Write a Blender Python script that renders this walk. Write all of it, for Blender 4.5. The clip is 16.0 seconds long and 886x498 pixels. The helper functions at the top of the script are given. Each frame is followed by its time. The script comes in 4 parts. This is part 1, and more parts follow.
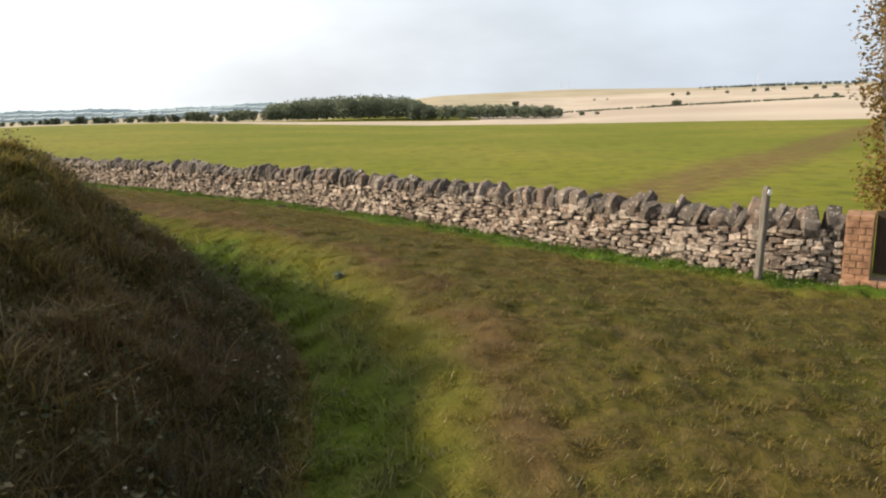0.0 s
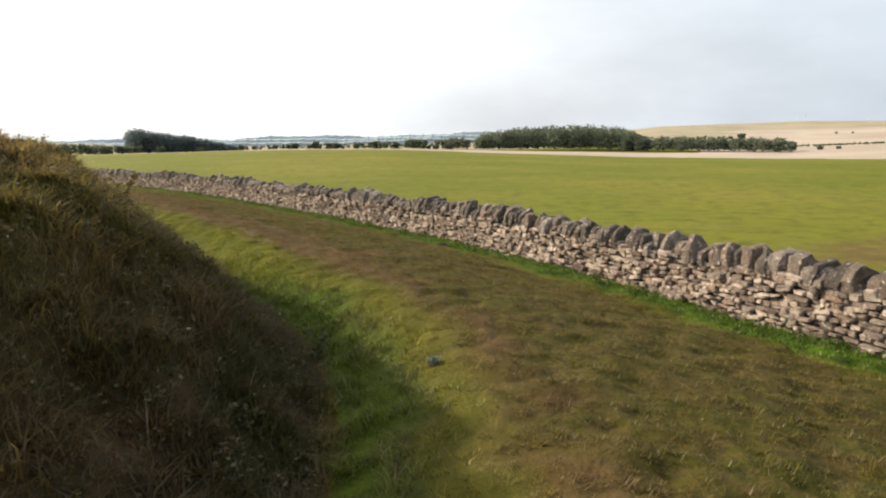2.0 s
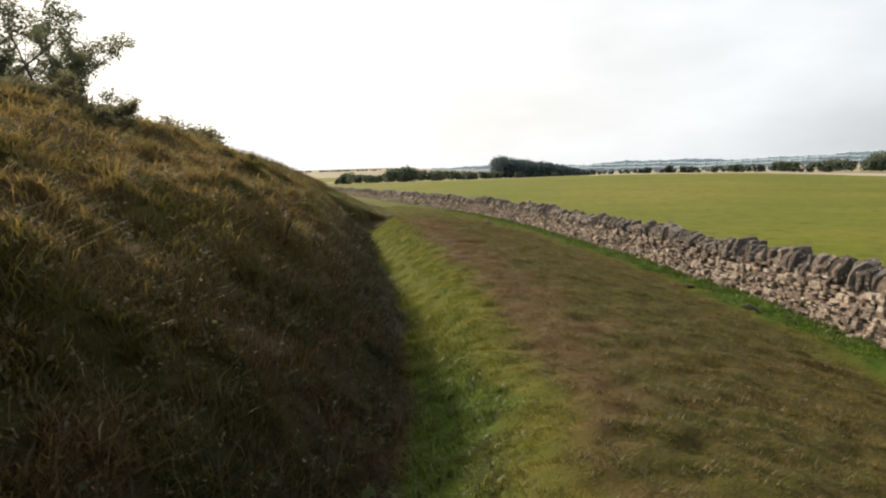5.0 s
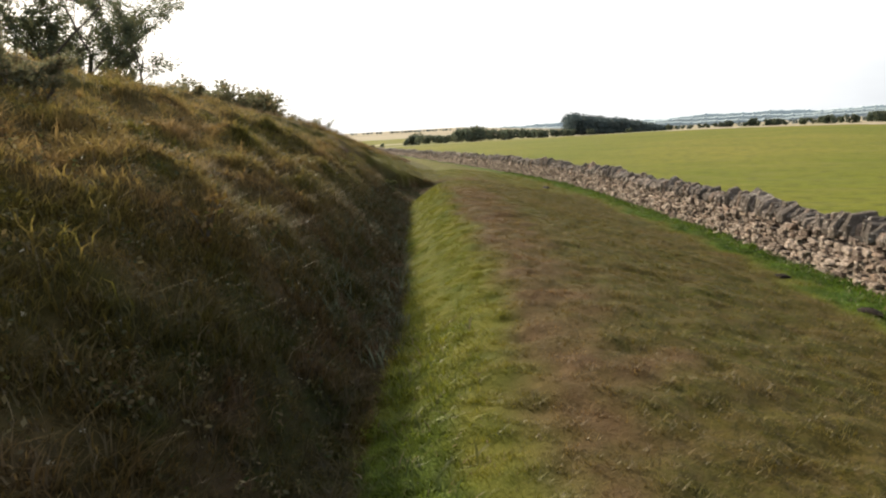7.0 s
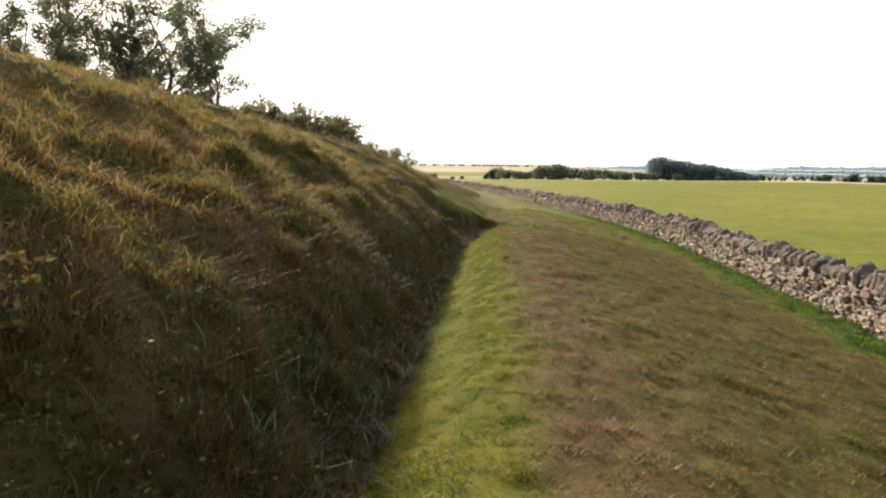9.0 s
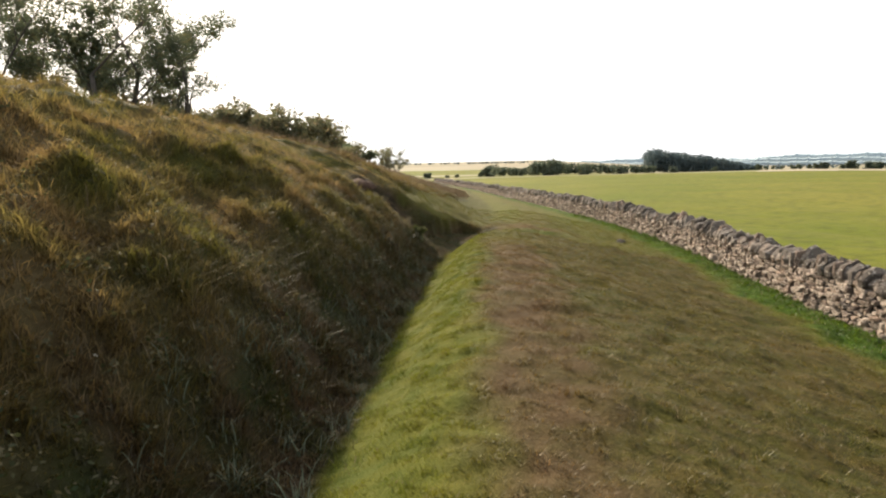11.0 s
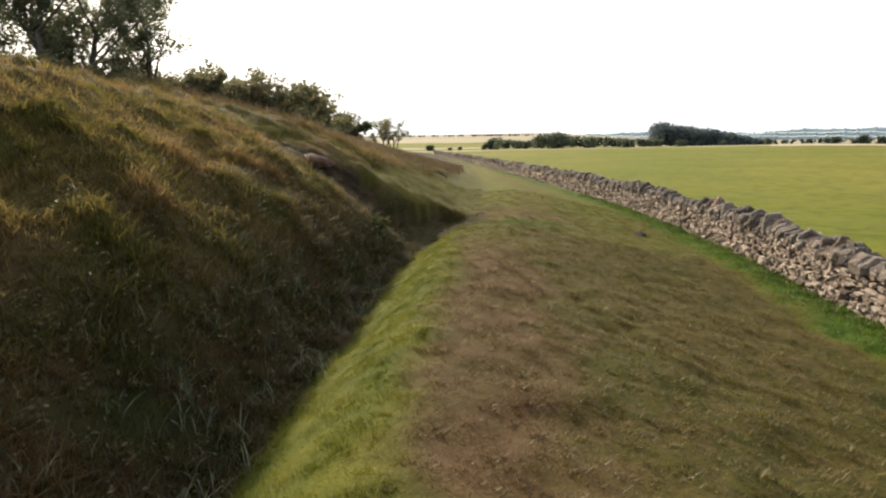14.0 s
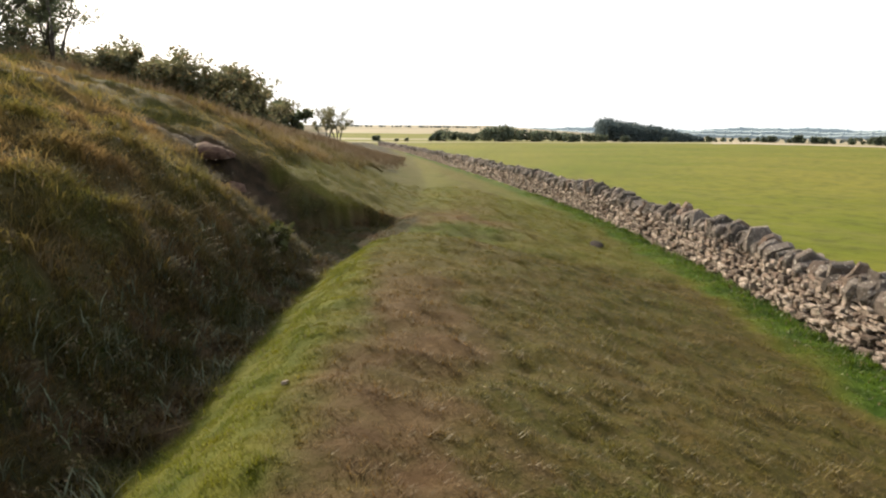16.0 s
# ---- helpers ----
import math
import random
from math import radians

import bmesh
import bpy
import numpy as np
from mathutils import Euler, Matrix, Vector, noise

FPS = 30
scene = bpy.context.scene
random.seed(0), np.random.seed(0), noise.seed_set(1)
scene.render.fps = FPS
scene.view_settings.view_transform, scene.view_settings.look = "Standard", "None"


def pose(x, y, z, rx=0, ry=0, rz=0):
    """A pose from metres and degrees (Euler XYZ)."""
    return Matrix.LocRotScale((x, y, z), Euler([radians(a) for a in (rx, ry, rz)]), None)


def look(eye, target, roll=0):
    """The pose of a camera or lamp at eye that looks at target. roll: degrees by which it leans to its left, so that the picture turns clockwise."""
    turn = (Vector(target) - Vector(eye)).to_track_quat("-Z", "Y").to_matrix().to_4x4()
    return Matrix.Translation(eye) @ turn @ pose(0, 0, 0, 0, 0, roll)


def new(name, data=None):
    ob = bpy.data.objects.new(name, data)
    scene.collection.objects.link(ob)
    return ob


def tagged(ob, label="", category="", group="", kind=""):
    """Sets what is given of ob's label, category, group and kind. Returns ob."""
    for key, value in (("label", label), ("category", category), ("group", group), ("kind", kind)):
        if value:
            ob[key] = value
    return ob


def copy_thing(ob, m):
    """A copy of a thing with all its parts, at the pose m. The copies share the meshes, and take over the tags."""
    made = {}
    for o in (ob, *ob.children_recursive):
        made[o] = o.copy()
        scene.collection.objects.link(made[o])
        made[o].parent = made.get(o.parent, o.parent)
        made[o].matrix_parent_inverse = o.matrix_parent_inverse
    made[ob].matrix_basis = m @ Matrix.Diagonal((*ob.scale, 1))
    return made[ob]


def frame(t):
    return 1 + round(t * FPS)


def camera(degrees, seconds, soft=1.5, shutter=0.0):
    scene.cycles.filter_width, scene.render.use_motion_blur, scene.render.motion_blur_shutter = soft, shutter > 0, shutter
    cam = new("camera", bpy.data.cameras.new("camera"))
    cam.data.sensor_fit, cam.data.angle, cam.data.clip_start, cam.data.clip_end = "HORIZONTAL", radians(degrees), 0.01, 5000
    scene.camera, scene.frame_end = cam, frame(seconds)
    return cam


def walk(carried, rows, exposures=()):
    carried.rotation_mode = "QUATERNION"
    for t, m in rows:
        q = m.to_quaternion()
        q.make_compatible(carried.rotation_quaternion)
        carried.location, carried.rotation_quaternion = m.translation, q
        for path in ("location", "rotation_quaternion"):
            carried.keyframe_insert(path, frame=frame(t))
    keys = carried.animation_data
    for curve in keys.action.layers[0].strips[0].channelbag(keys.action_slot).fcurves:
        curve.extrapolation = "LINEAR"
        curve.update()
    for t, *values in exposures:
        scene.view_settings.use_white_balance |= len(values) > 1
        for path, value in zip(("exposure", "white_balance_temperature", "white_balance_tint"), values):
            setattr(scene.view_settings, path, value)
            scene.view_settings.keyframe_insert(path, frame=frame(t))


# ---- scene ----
cam = camera(65.1, 16.0, 2.15)
METRES, EYE, TILT, LEAN, TURN = 18.5, 1.65, -12.0, 2.0, 0.0
ROWS = [
    (0.0, 0.0, 0.0, 0.0, 0.0, 0.0, -0.0),
    (0.5, 0.0098, 0.0257, 0.0035, 3.78, 1.85, -4.49),
    (1.0, 0.0178, 0.0521, 0.0106, 7.44, 1.99, -1.27),
    (1.5, 0.0239, 0.0802, 0.0166, 11.68, -1.01, -3.3),
    (2.0, 0.0253, 0.1099, 0.0226, 16.69, 1.76, -4.17),
    (2.5, 0.028, 0.1403, 0.028, 19.39, 1.87, -3.05),
    (3.0, 0.0271, 0.17, 0.0333, 23.23, 2.28, -7.09),
    (3.5, 0.0236, 0.1997, 0.0403, 28.31, 0.55, -6.09),
    (4.0, 0.0233, 0.2274, 0.0458, 36.39, -1.77, -7.63),
    (4.5, 0.0205, 0.2544, 0.0505, 41.62, 2.23, -9.17),
    (5.0, 0.0156, 0.2828, 0.0559, 45.09, 0.69, -7.93),
    (7.5, -0.0634, 0.4092, 0.0824, 54.63, -3.94, -8.19),
    (8.0, -0.0824, 0.4314, 0.0876, 60.4, -1.67, -12.05),
    (8.5, -0.1043, 0.4555, 0.0903, 58.02, -1.76, -12.29),
    (11.0, -0.2144, 0.5678, 0.114, 57.22, -1.81, -9.75),
    (11.5, -0.2388, 0.5918, 0.1187, 54.02, -1.46, -10.57),
    (12.0, -0.2645, 0.6166, 0.1202, 54.89, -5.88, -10.9),
    (12.5, -0.2897, 0.6378, 0.1251, 58.6, -3.41, -10.03),
    (13.0, -0.3153, 0.6606, 0.1287, 59.54, -2.76, -8.99),
    (13.5, -0.3415, 0.6808, 0.1331, 58.65, -2.0, -10.31),
    (14.0, -0.3652, 0.7006, 0.1369, 57.55, -4.12, -10.13),
    (14.5, -0.3884, 0.7234, 0.1405, 56.7, -4.1, -11.56),
    (15.0, -0.4135, 0.7449, 0.1434, 56.21, -4.89, -10.88),
    (15.5, -0.438, 0.7668, 0.1469, 53.83, -3.58, -7.86),
    (16.0, -0.4619, 0.7863, 0.1509, 53.11, -4.02, -11.04),
]
walk(cam, [(t, pose(0, 0, EYE, TILT, LEAN, TURN) @ pose(METRES * x, METRES * y, METRES * z, 90 + pitch, roll, yaw)) for t, x, y, z, yaw, pitch, roll in ROWS],
     exposures=((0, 0.7), (2.5, 0.65), (3.5, 0.6), (4.5, 0.7), (5.0, 0.4), (7.5, 0.82), (8.0, 1.08), (8.5, 0.92), (11.0, 0.82), (11.5, 0.5), (12.0, 0.52), (12.5, 0.68), (13.0, 0.78), (14.0, 0.7), (15.0, 0.66), (16.0, 0.74)))

# ---- world, sun ----
SUN_YAW, SUN_EL = 83.0, 25.5          # degrees to the left of +y, and above the horizon
sun_way = Vector((-math.sin(radians(SUN_YAW)) * math.cos(radians(SUN_EL)), math.cos(radians(SUN_YAW)) * math.cos(radians(SUN_EL)), math.sin(radians(SUN_EL))))
sun = new("sun", bpy.data.lights.new("sun", "SUN"))
sun.data.energy, sun.data.angle, sun.data.color = 5.0, radians(0.9), (1.0, 0.87, 0.68)
sun.matrix_world = look(sun_way * 60, (0, 0, 0))

world = bpy.data.worlds.new("sky")
scene.world = world
world.use_nodes = True
wn, wl = world.node_tree.nodes, world.node_tree.links
wn.clear()
w_out, w_bg = wn.new("ShaderNodeOutputWorld"), wn.new("ShaderNodeBackground")
w_sky = wn.new("ShaderNodeTexSky")
w_sky.sky_type, w_sky.sun_disc = "NISHITA", False
w_sky.sun_elevation, w_sky.sun_rotation = radians(SUN_EL), radians(-SUN_YAW)
w_sky.air_density, w_sky.dust_density, w_sky.ozone_density = 1.0, 5.0, 1.0
w_co, w_map = wn.new("ShaderNodeTexCoord"), wn.new("ShaderNodeMapping")
w_map.inputs["Scale"].default_value = (1.0, 1.0, 2.6)
w_noise = wn.new("ShaderNodeTexNoise")
w_noise.inputs["Scale"].default_value, w_noise.inputs["Detail"].default_value, w_noise.inputs["Roughness"].default_value = 2.3, 6.0, 0.5
w_ramp = wn.new("ShaderNodeMapRange")
w_ramp.inputs["From Min"].default_value, w_ramp.inputs["From Max"].default_value = 0.35, 0.7
w_ramp.inputs["To Min"].default_value, w_ramp.inputs["To Max"].default_value = 0.8, 0.98
# thin high cloud, brighter towards the sun
w_dot = wn.new("ShaderNodeVectorMath")
w_dot.operation = "DOT_PRODUCT"
w_dot.inputs[1].default_value = sun_way
w_glow = wn.new("ShaderNodeMapRange")
w_glow.inputs["From Min"].default_value, w_glow.inputs["From Max"].default_value = -0.5, 1.0
w_cloud = wn.new("ShaderNodeMix")
w_cloud.data_type = "RGBA"
w_cloud.inputs["A"].default_value, w_cloud.inputs["B"].default_value = (4.7, 5.3, 6.05, 1), (11.0, 10.8, 10.4, 1)
w_mix = wn.new("ShaderNodeMix")
w_mix.data_type = "RGBA"
w_bg.inputs["Strength"].default_value = 0.092
wl.new(w_co.outputs["Generated"], w_map.inputs["Vector"])
wl.new(w_map.outputs["Vector"], w_noise.inputs["Vector"])
wl.new(w_noise.outputs["Fac"], w_ramp.inputs["Value"])
wl.new(w_ramp.outputs["Result"], w_mix.inputs["Factor"])
wl.new(w_co.outputs["Generated"], w_dot.inputs[0])
wl.new(w_dot.outputs["Value"], w_glow.inputs["Value"])
w_pow = wn.new("ShaderNodeMath")
w_pow.operation = "POWER"
w_pow.inputs[1].default_value = 1.65
wl.new(w_glow.outputs["Result"], w_pow.inputs[0])
wl.new(w_pow.outputs[0], w_cloud.inputs["Factor"])
w_body, w_shade = wn.new("ShaderNodeMapRange"), wn.new("ShaderNodeVectorMath")
w_body.inputs["From Min"].default_value, w_body.inputs["From Max"].default_value = 0.35, 0.66
w_body.inputs["To Min"].default_value, w_body.inputs["To Max"].default_value = 0.92, 1.08
w_shade.operation = "SCALE"
wl.new(w_noise.outputs["Fac"], w_body.inputs["Value"])
wl.new(w_cloud.outputs["Result"], w_shade.inputs[0])
wl.new(w_body.outputs["Result"], w_shade.inputs["Scale"])
wl.new(w_shade.outputs["Vector"], w_mix.inputs["B"])
wl.new(w_sky.outputs["Color"], w_mix.inputs["A"])
wl.new(w_mix.outputs["Result"], w_bg.inputs["Color"])
wl.new(w_bg.outputs["Background"], w_out.inputs["Surface"])


# ---- materials ----
class Mat:
    """A small builder for node materials."""

    def __init__(self, name):
        self.m = bpy.data.materials.new(name)
        self.m.use_nodes = True
        self.n, self.l = self.m.node_tree.nodes, self.m.node_tree.links
        self.n.clear()
        self.out = self.n.new("ShaderNodeOutputMaterial")
        self.pos = self.n.new("ShaderNodeNewGeometry").outputs["Position"]

    def set(self, sock, v):
        if isinstance(v, bpy.types.NodeSocket):
            self.l.new(v, sock)
        elif isinstance(v, tuple) and len(v) == 3 and sock.type == "RGBA":
            sock.default_value = (*v, 1)
        else:
            sock.default_value = v

    def noise(self, scale, detail=3.0, rough=0.55, stretch=None, vec=None, colour=False):
        n = self.n.new("ShaderNodeTexNoise")
        n.inputs["Scale"].default_value, n.inputs["Detail"].default_value, n.inputs["Roughness"].default_value = scale, detail, rough
        v = vec or self.pos
        if stretch:
            mp = self.n.new("ShaderNodeMapping")
            mp.inputs["Scale"].default_value = stretch
            self.l.new(v, mp.inputs["Vector"])
            v = mp.outputs["Vector"]
        self.l.new(v, n.inputs["Vector"])
        return n.outputs["Color" if colour else "Fac"]

    def range(self, v, a, b, c=0.0, d=1.0):
        n = self.n.new("ShaderNodeMapRange")
        self.set(n.inputs["Value"], v)
        for k, x in zip(("From Min", "From Max", "To Min", "To Max"), (a, b, c, d)):
            n.inputs[k].default_value = x
        return n.outputs["Result"]

    def mix(self, f, a, b, how="MIX"):
        n = self.n.new("ShaderNodeMix")
        n.data_type, n.blend_type = "RGBA", how
        self.set(n.inputs["Factor"], f), self.set(n.inputs["A"], a), self.set(n.inputs["B"], b)
        return n.outputs["Result"]

    def math(self, op, a, b=0.0):
        n = self.n.new("ShaderNodeMath")
        n.operation = op
        self.set(n.inputs[0], a), self.set(n.inputs[1], b)
        return n.outputs[0]

    def attr(self, name):
        a = self.n.new("ShaderNodeAttribute")
        a.attribute_name = name
        s = self.n.new("ShaderNodeSeparateColor")
        self.l.new(a.outputs["Color"], s.inputs["Color"])
        return s.outputs["Red"], s.outputs["Green"], s.outputs["Blue"]

    def rand(self, island=False):
        if island:
            return self.n.new("ShaderNodeNewGeometry").outputs["Random Per Island"]
        return self.n.new("ShaderNodeObjectInfo").outputs["Random"]

    def bump(self, height, strength=0.5, distance=0.02):
        b = self.n.new("ShaderNodeBump")
        b.inputs["Strength"].default_value, b.inputs["Distance"].default_value = strength, distance
        self.l.new(height, b.inputs["Height"])
        return b.outputs["Normal"]

    def solid(self, colour, rough=0.8, normal=None, spec=0.3):
        p = self.n.new("ShaderNodeBsdfPrincipled")
        self.set(p.inputs["Base Color"], colour), self.set(p.inputs["Roughness"], rough)
        p.inputs["Specular IOR Level"].default_value = spec
        if normal:
            self.l.new(normal, p.inputs["Normal"])
        self.l.new(p.outputs["BSDF"], self.out.inputs["Surface"])
        return self.m

    def leafy(self, colour, through_light=0.35, gloss=0.02):
        d, t, g = self.n.new("ShaderNodeBsdfDiffuse"), self.n.new("ShaderNodeBsdfTranslucent"), self.n.new("ShaderNodeBsdfGlossy")
        g.inputs["Roughness"].default_value = 0.45
        self.set(d.inputs["Color"], colour), self.set(t.inputs["Color"], colour)
        a, b = self.n.new("ShaderNodeMixShader"), self.n.new("ShaderNodeMixShader")
        a.inputs[0].default_value, b.inputs[0].default_value = through_light, gloss
        self.l.new(d.outputs[0], a.inputs[1]), self.l.new(t.outputs[0], a.inputs[2])
        self.l.new(a.outputs[0], b.inputs[1]), self.l.new(g.outputs[0], b.inputs[2])
        self.l.new(b.outputs[0], self.out.inputs["Surface"])
        return self.m


def cover_colour(k):
    """Turf, worn earth, rank grass, stubble, far pasture and bare soil, by what grows on each spot. Rank grass also
    pales with height, for sunlight.
    """
    worn, lush, rank = k.attr("cover_near")
    straw, pasture, soil = k.attr("cover_far")
    big, mid, fine = k.noise(0.35, 4), k.noise(1.7, 5, 0.6), k.noise(14, 6, 0.65)
    turf = k.mix(k.range(big, 0.36, 0.62), (0.066, 0.067, 0.007), (0.106, 0.084, 0.017))
    turf = k.mix(k.range(mid, 0.45, 0.68, 0, 0.7), turf, (0.098, 0.060, 0.014))
    turf = k.mix(k.range(k.noise(8.5, 4, 0.7), 0.47, 0.60, 0, 0.75), turf, (0.118, 0.084, 0.030))
    turf = k.mix(k.range(fine, 0.48, 0.66, 0, 0.7), turf, (0.020, 0.024, 0.003))
    turf = k.mix(k.range(k.noise(5.5, 4, 0.6), 0.52, 0.68, 0, 0.3), turf, (0.026, 0.030, 0.004))
    field = k.mix(k.range(k.noise(0.05, 5, 0.6), 0.4, 0.62), (0.110, 0.127, 0.007), (0.172, 0.156, 0.019))
    field = k.mix(k.range(k.noise(1.6, 6, 0.7), 0.46, 0.66, 0, 0.7), field, (0.05, 0.062, 0.009))
    field = k.mix(k.range(k.noise(0.33, 6, 0.7, (1, 2.2, 1)), 0.5, 0.64, 0, 0.4), field, (0.15, 0.135, 0.032))
    col = k.mix(pasture, turf, field)
    dry = k.mix(k.range(k.noise(3.1, 5, 0.65), 0.4, 0.62), (0.088, 0.046, 0.020), (0.145, 0.088, 0.042))
    col = k.mix(k.math("MULTIPLY", worn, k.range(mid, 0.3, 0.6, 0.35, 1.0)), col, dry)
    sward = k.mix(k.range(k.noise(2.6, 4, 0.6), 0.35, 0.65), (0.088, 0.118, 0.005), (0.165, 0.166, 0.011))
    deep = k.mix(k.range(k.noise(3.3, 5, 0.65), 0.38, 0.62), (0.024, 0.056, 0.004), (0.062, 0.112, 0.007))
    col = k.mix(lush, col, k.mix(k.range(pasture, 0.1, 0.5), sward, deep))
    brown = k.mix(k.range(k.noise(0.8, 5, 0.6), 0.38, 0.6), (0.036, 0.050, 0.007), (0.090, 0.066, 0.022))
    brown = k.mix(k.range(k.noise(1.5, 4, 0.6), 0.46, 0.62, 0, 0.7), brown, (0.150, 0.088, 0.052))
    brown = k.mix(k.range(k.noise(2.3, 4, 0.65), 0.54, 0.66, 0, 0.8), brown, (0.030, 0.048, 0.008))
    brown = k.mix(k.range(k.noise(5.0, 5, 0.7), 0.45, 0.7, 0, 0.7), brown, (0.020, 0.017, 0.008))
    # sunlight on the upper mound put into the colour: paler gold with height
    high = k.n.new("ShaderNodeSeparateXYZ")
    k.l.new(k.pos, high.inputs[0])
    lit_gold = k.mix(k.range(k.noise(0.7, 4, 0.6), 0.4, 0.62), (0.135, 0.132, 0.026), (0.29, 0.20, 0.088))
    brown = k.mix(k.math("MULTIPLY", k.range(k.math("ADD", high.outputs["Z"], k.noise(0.9, 4)), 0.75, 1.9), 0.88), brown, lit_gold)
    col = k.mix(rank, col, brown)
    stubble = k.mix(k.range(k.noise(0.012, 4, 0.6, (1, 0.4, 1)), 0.38, 0.62), (0.33, 0.27, 0.21), (0.42, 0.35, 0.275))
    col = k.mix(straw, col, stubble)
    earth = k.mix(k.range(k.noise(4, 5), 0.4, 0.65), (0.028, 0.018, 0.011), (0.085, 0.052, 0.033))
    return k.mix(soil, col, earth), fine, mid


def ground_material():
    k = Mat("turf_and_fields")
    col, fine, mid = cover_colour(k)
    worn, lush, rank = k.attr("cover_near")
    straw, pasture, soil = k.attr("cover_far")
    # dark soil beneath the blades; it also deepens the shade in the gaps
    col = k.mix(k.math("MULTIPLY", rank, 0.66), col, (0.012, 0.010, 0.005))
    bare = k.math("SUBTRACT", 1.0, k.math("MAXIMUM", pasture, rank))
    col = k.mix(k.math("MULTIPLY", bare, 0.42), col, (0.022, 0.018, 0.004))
    h = k.math("ADD", k.math("MULTIPLY", k.noise(38, 4, 0.7), 0.5), fine)
    return k.solid(col, 0.95, k.bump(h, 0.7, 0.035), 0.1)


def blade_material(name, tint, through_light, dull, bright, straw_share):
    """Blades take the colour of the ground cover they grow in, each a little off it."""
    k = Mat(name)
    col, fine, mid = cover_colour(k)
    r = k.rand(island=True)
    col = k.mix(k.range(r, 0, 1, 0, 0.35), col, tint)
    r2 = k.math("FRACT", k.math("MULTIPLY", r, 13.7))
    col = k.mix(1.0, col, k.mix(r2, dull, bright), "MULTIPLY")
    col = k.mix(k.range(r, 1 - straw_share, 1.02 - straw_share), col, (0.22, 0.168, 0.092))
    return k.leafy(col, through_light)


def stone_material(name, a, b, island):
    k = Mat(name)
    r = k.rand(island)
    col = k.mix(r, a, b)
    col = k.mix(k.range(k.math("FRACT", k.math("MULTIPLY", r, 7.31)), 0.72, 1.0, 0, 0.6), col, (0.36, 0.24, 0.17))
    col = k.mix(k.range(k.noise(13, 6, 0.7), 0.46, 0.66, 0, 0.85), col, (0.10, 0.082, 0.066))
    col = k.mix(k.range(k.noise(24, 5, 0.65), 0.57, 0.68, 0, 0.8), col, (0.72, 0.66, 0.57))
    col = k.mix(k.range(k.noise(4.0, 5, 0.7), 0.56, 0.70, 0, 0.7), col, (0.10, 0.095, 0.082))
    h = k.math("ADD", k.noise(16, 7, 0.75), k.math("MULTIPLY", k.noise(60, 4, 0.75), 0.5))
    return k.solid(col, 0.95, k.bump(h, 1.0, 0.035), 0.12)


def plain_material(name, a, b, scale=6.0, rough=0.85, stretch=None, bump=0.5):
    k = Mat(name)
    n = k.noise(scale, 6, 0.65, stretch)
    return k.solid(k.mix(k.range(n, 0.35, 0.66), a, b), rough, k.bump(k.noise(scale * 3, 5, 0.7, stretch), bump, 0.01), 0.25)


def leaf_material(name, a, b, c, through_light=0.3):
    k = Mat(name)
    r = k.rand(island=True)
    col = k.mix(k.range(r, 0, 0.6), a, b)
    col = k.mix(k.range(r, 0.82, 0.9), col, c)
    col = k.mix(k.range(k.noise(0.9, 3), 0.4, 0.7, 0, 0.5), col, a)
    return k.leafy(col, through_light)


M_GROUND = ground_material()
M_LAWN = blade_material("lawn_blades", (0.08, 0.082, 0.014), 0.4, (0.75, 0.75, 0.68), (2.1, 1.95, 1.65), 0.05)
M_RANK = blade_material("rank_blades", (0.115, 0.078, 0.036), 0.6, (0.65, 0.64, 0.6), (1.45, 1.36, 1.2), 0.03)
M_PALE = plain_material("pale_sedge", (0.075, 0.09, 0.05), (0.15, 0.155, 0.10), 9)
M_SEED = plain_material("seed_heads", (0.34, 0.30, 0.22), (0.50, 0.45, 0.36), 30)
M_STONE = stone_material("field_limestone", (0.15, 0.108, 0.086), (0.58, 0.475, 0.39), False)
M_STONE_MANY = stone_material("field_limestone_many", (0.15, 0.108, 0.086), (0.58, 0.475, 0.39), True)
M_COPE = stone_material("weathered_coping", (0.072, 0.060, 0.052), (0.27, 0.225, 0.19), False)
M_COPE_MANY = stone_material("weathered_coping_many", (0.072, 0.060, 0.052), (0.27, 0.225, 0.19), True)
M_CORE = plain_material("wall_rubble", (0.016, 0.013, 0.011), (0.045, 0.037, 0.031), 12)
M_POST = plain_material("weathered_oak", (0.085, 0.075, 0.062), (0.19, 0.168, 0.14), 5, 0.85, (9, 9, 1))
M_WHITE = plain_material("white_disc", (0.66, 0.66, 0.62), (0.8, 0.8, 0.77), 12, 0.5)
M_BRICK = plain_material("orange_brick", (0.15, 0.075, 0.042), (0.35, 0.20, 0.12), 14)
M_MORTAR = plain_material("lime_mortar", (0.20, 0.15, 0.10), (0.32, 0.25, 0.18), 20)
# near-black boards that give the gap by the pier its shade
M_GAP_SHADE = plain_material("gap_shade", (0.025, 0.016, 0.011), (0.06, 0.04, 0.028), 6, 0.8, (8, 8, 1))
M_BARK = plain_material("grey_bark", (0.05, 0.042, 0.034), (0.12, 0.10, 0.08), 7, 0.9, (4, 4, 1))
M_ASH = leaf_material("ash_leaves", (0.085, 0.105, 0.06), (0.15, 0.165, 0.09), (0.22, 0.18, 0.09), 0.55)
M_SHRUB = leaf_material("shrub_leaves", (0.095, 0.105, 0.06), (0.18, 0.165, 0.085), (0.26, 0.19, 0.1), 0.55)
M_RUST = leaf_material("autumn_leaves", (0.12, 0.075, 0.022), (0.20, 0.125, 0.035), (0.10, 0.10, 0.03))
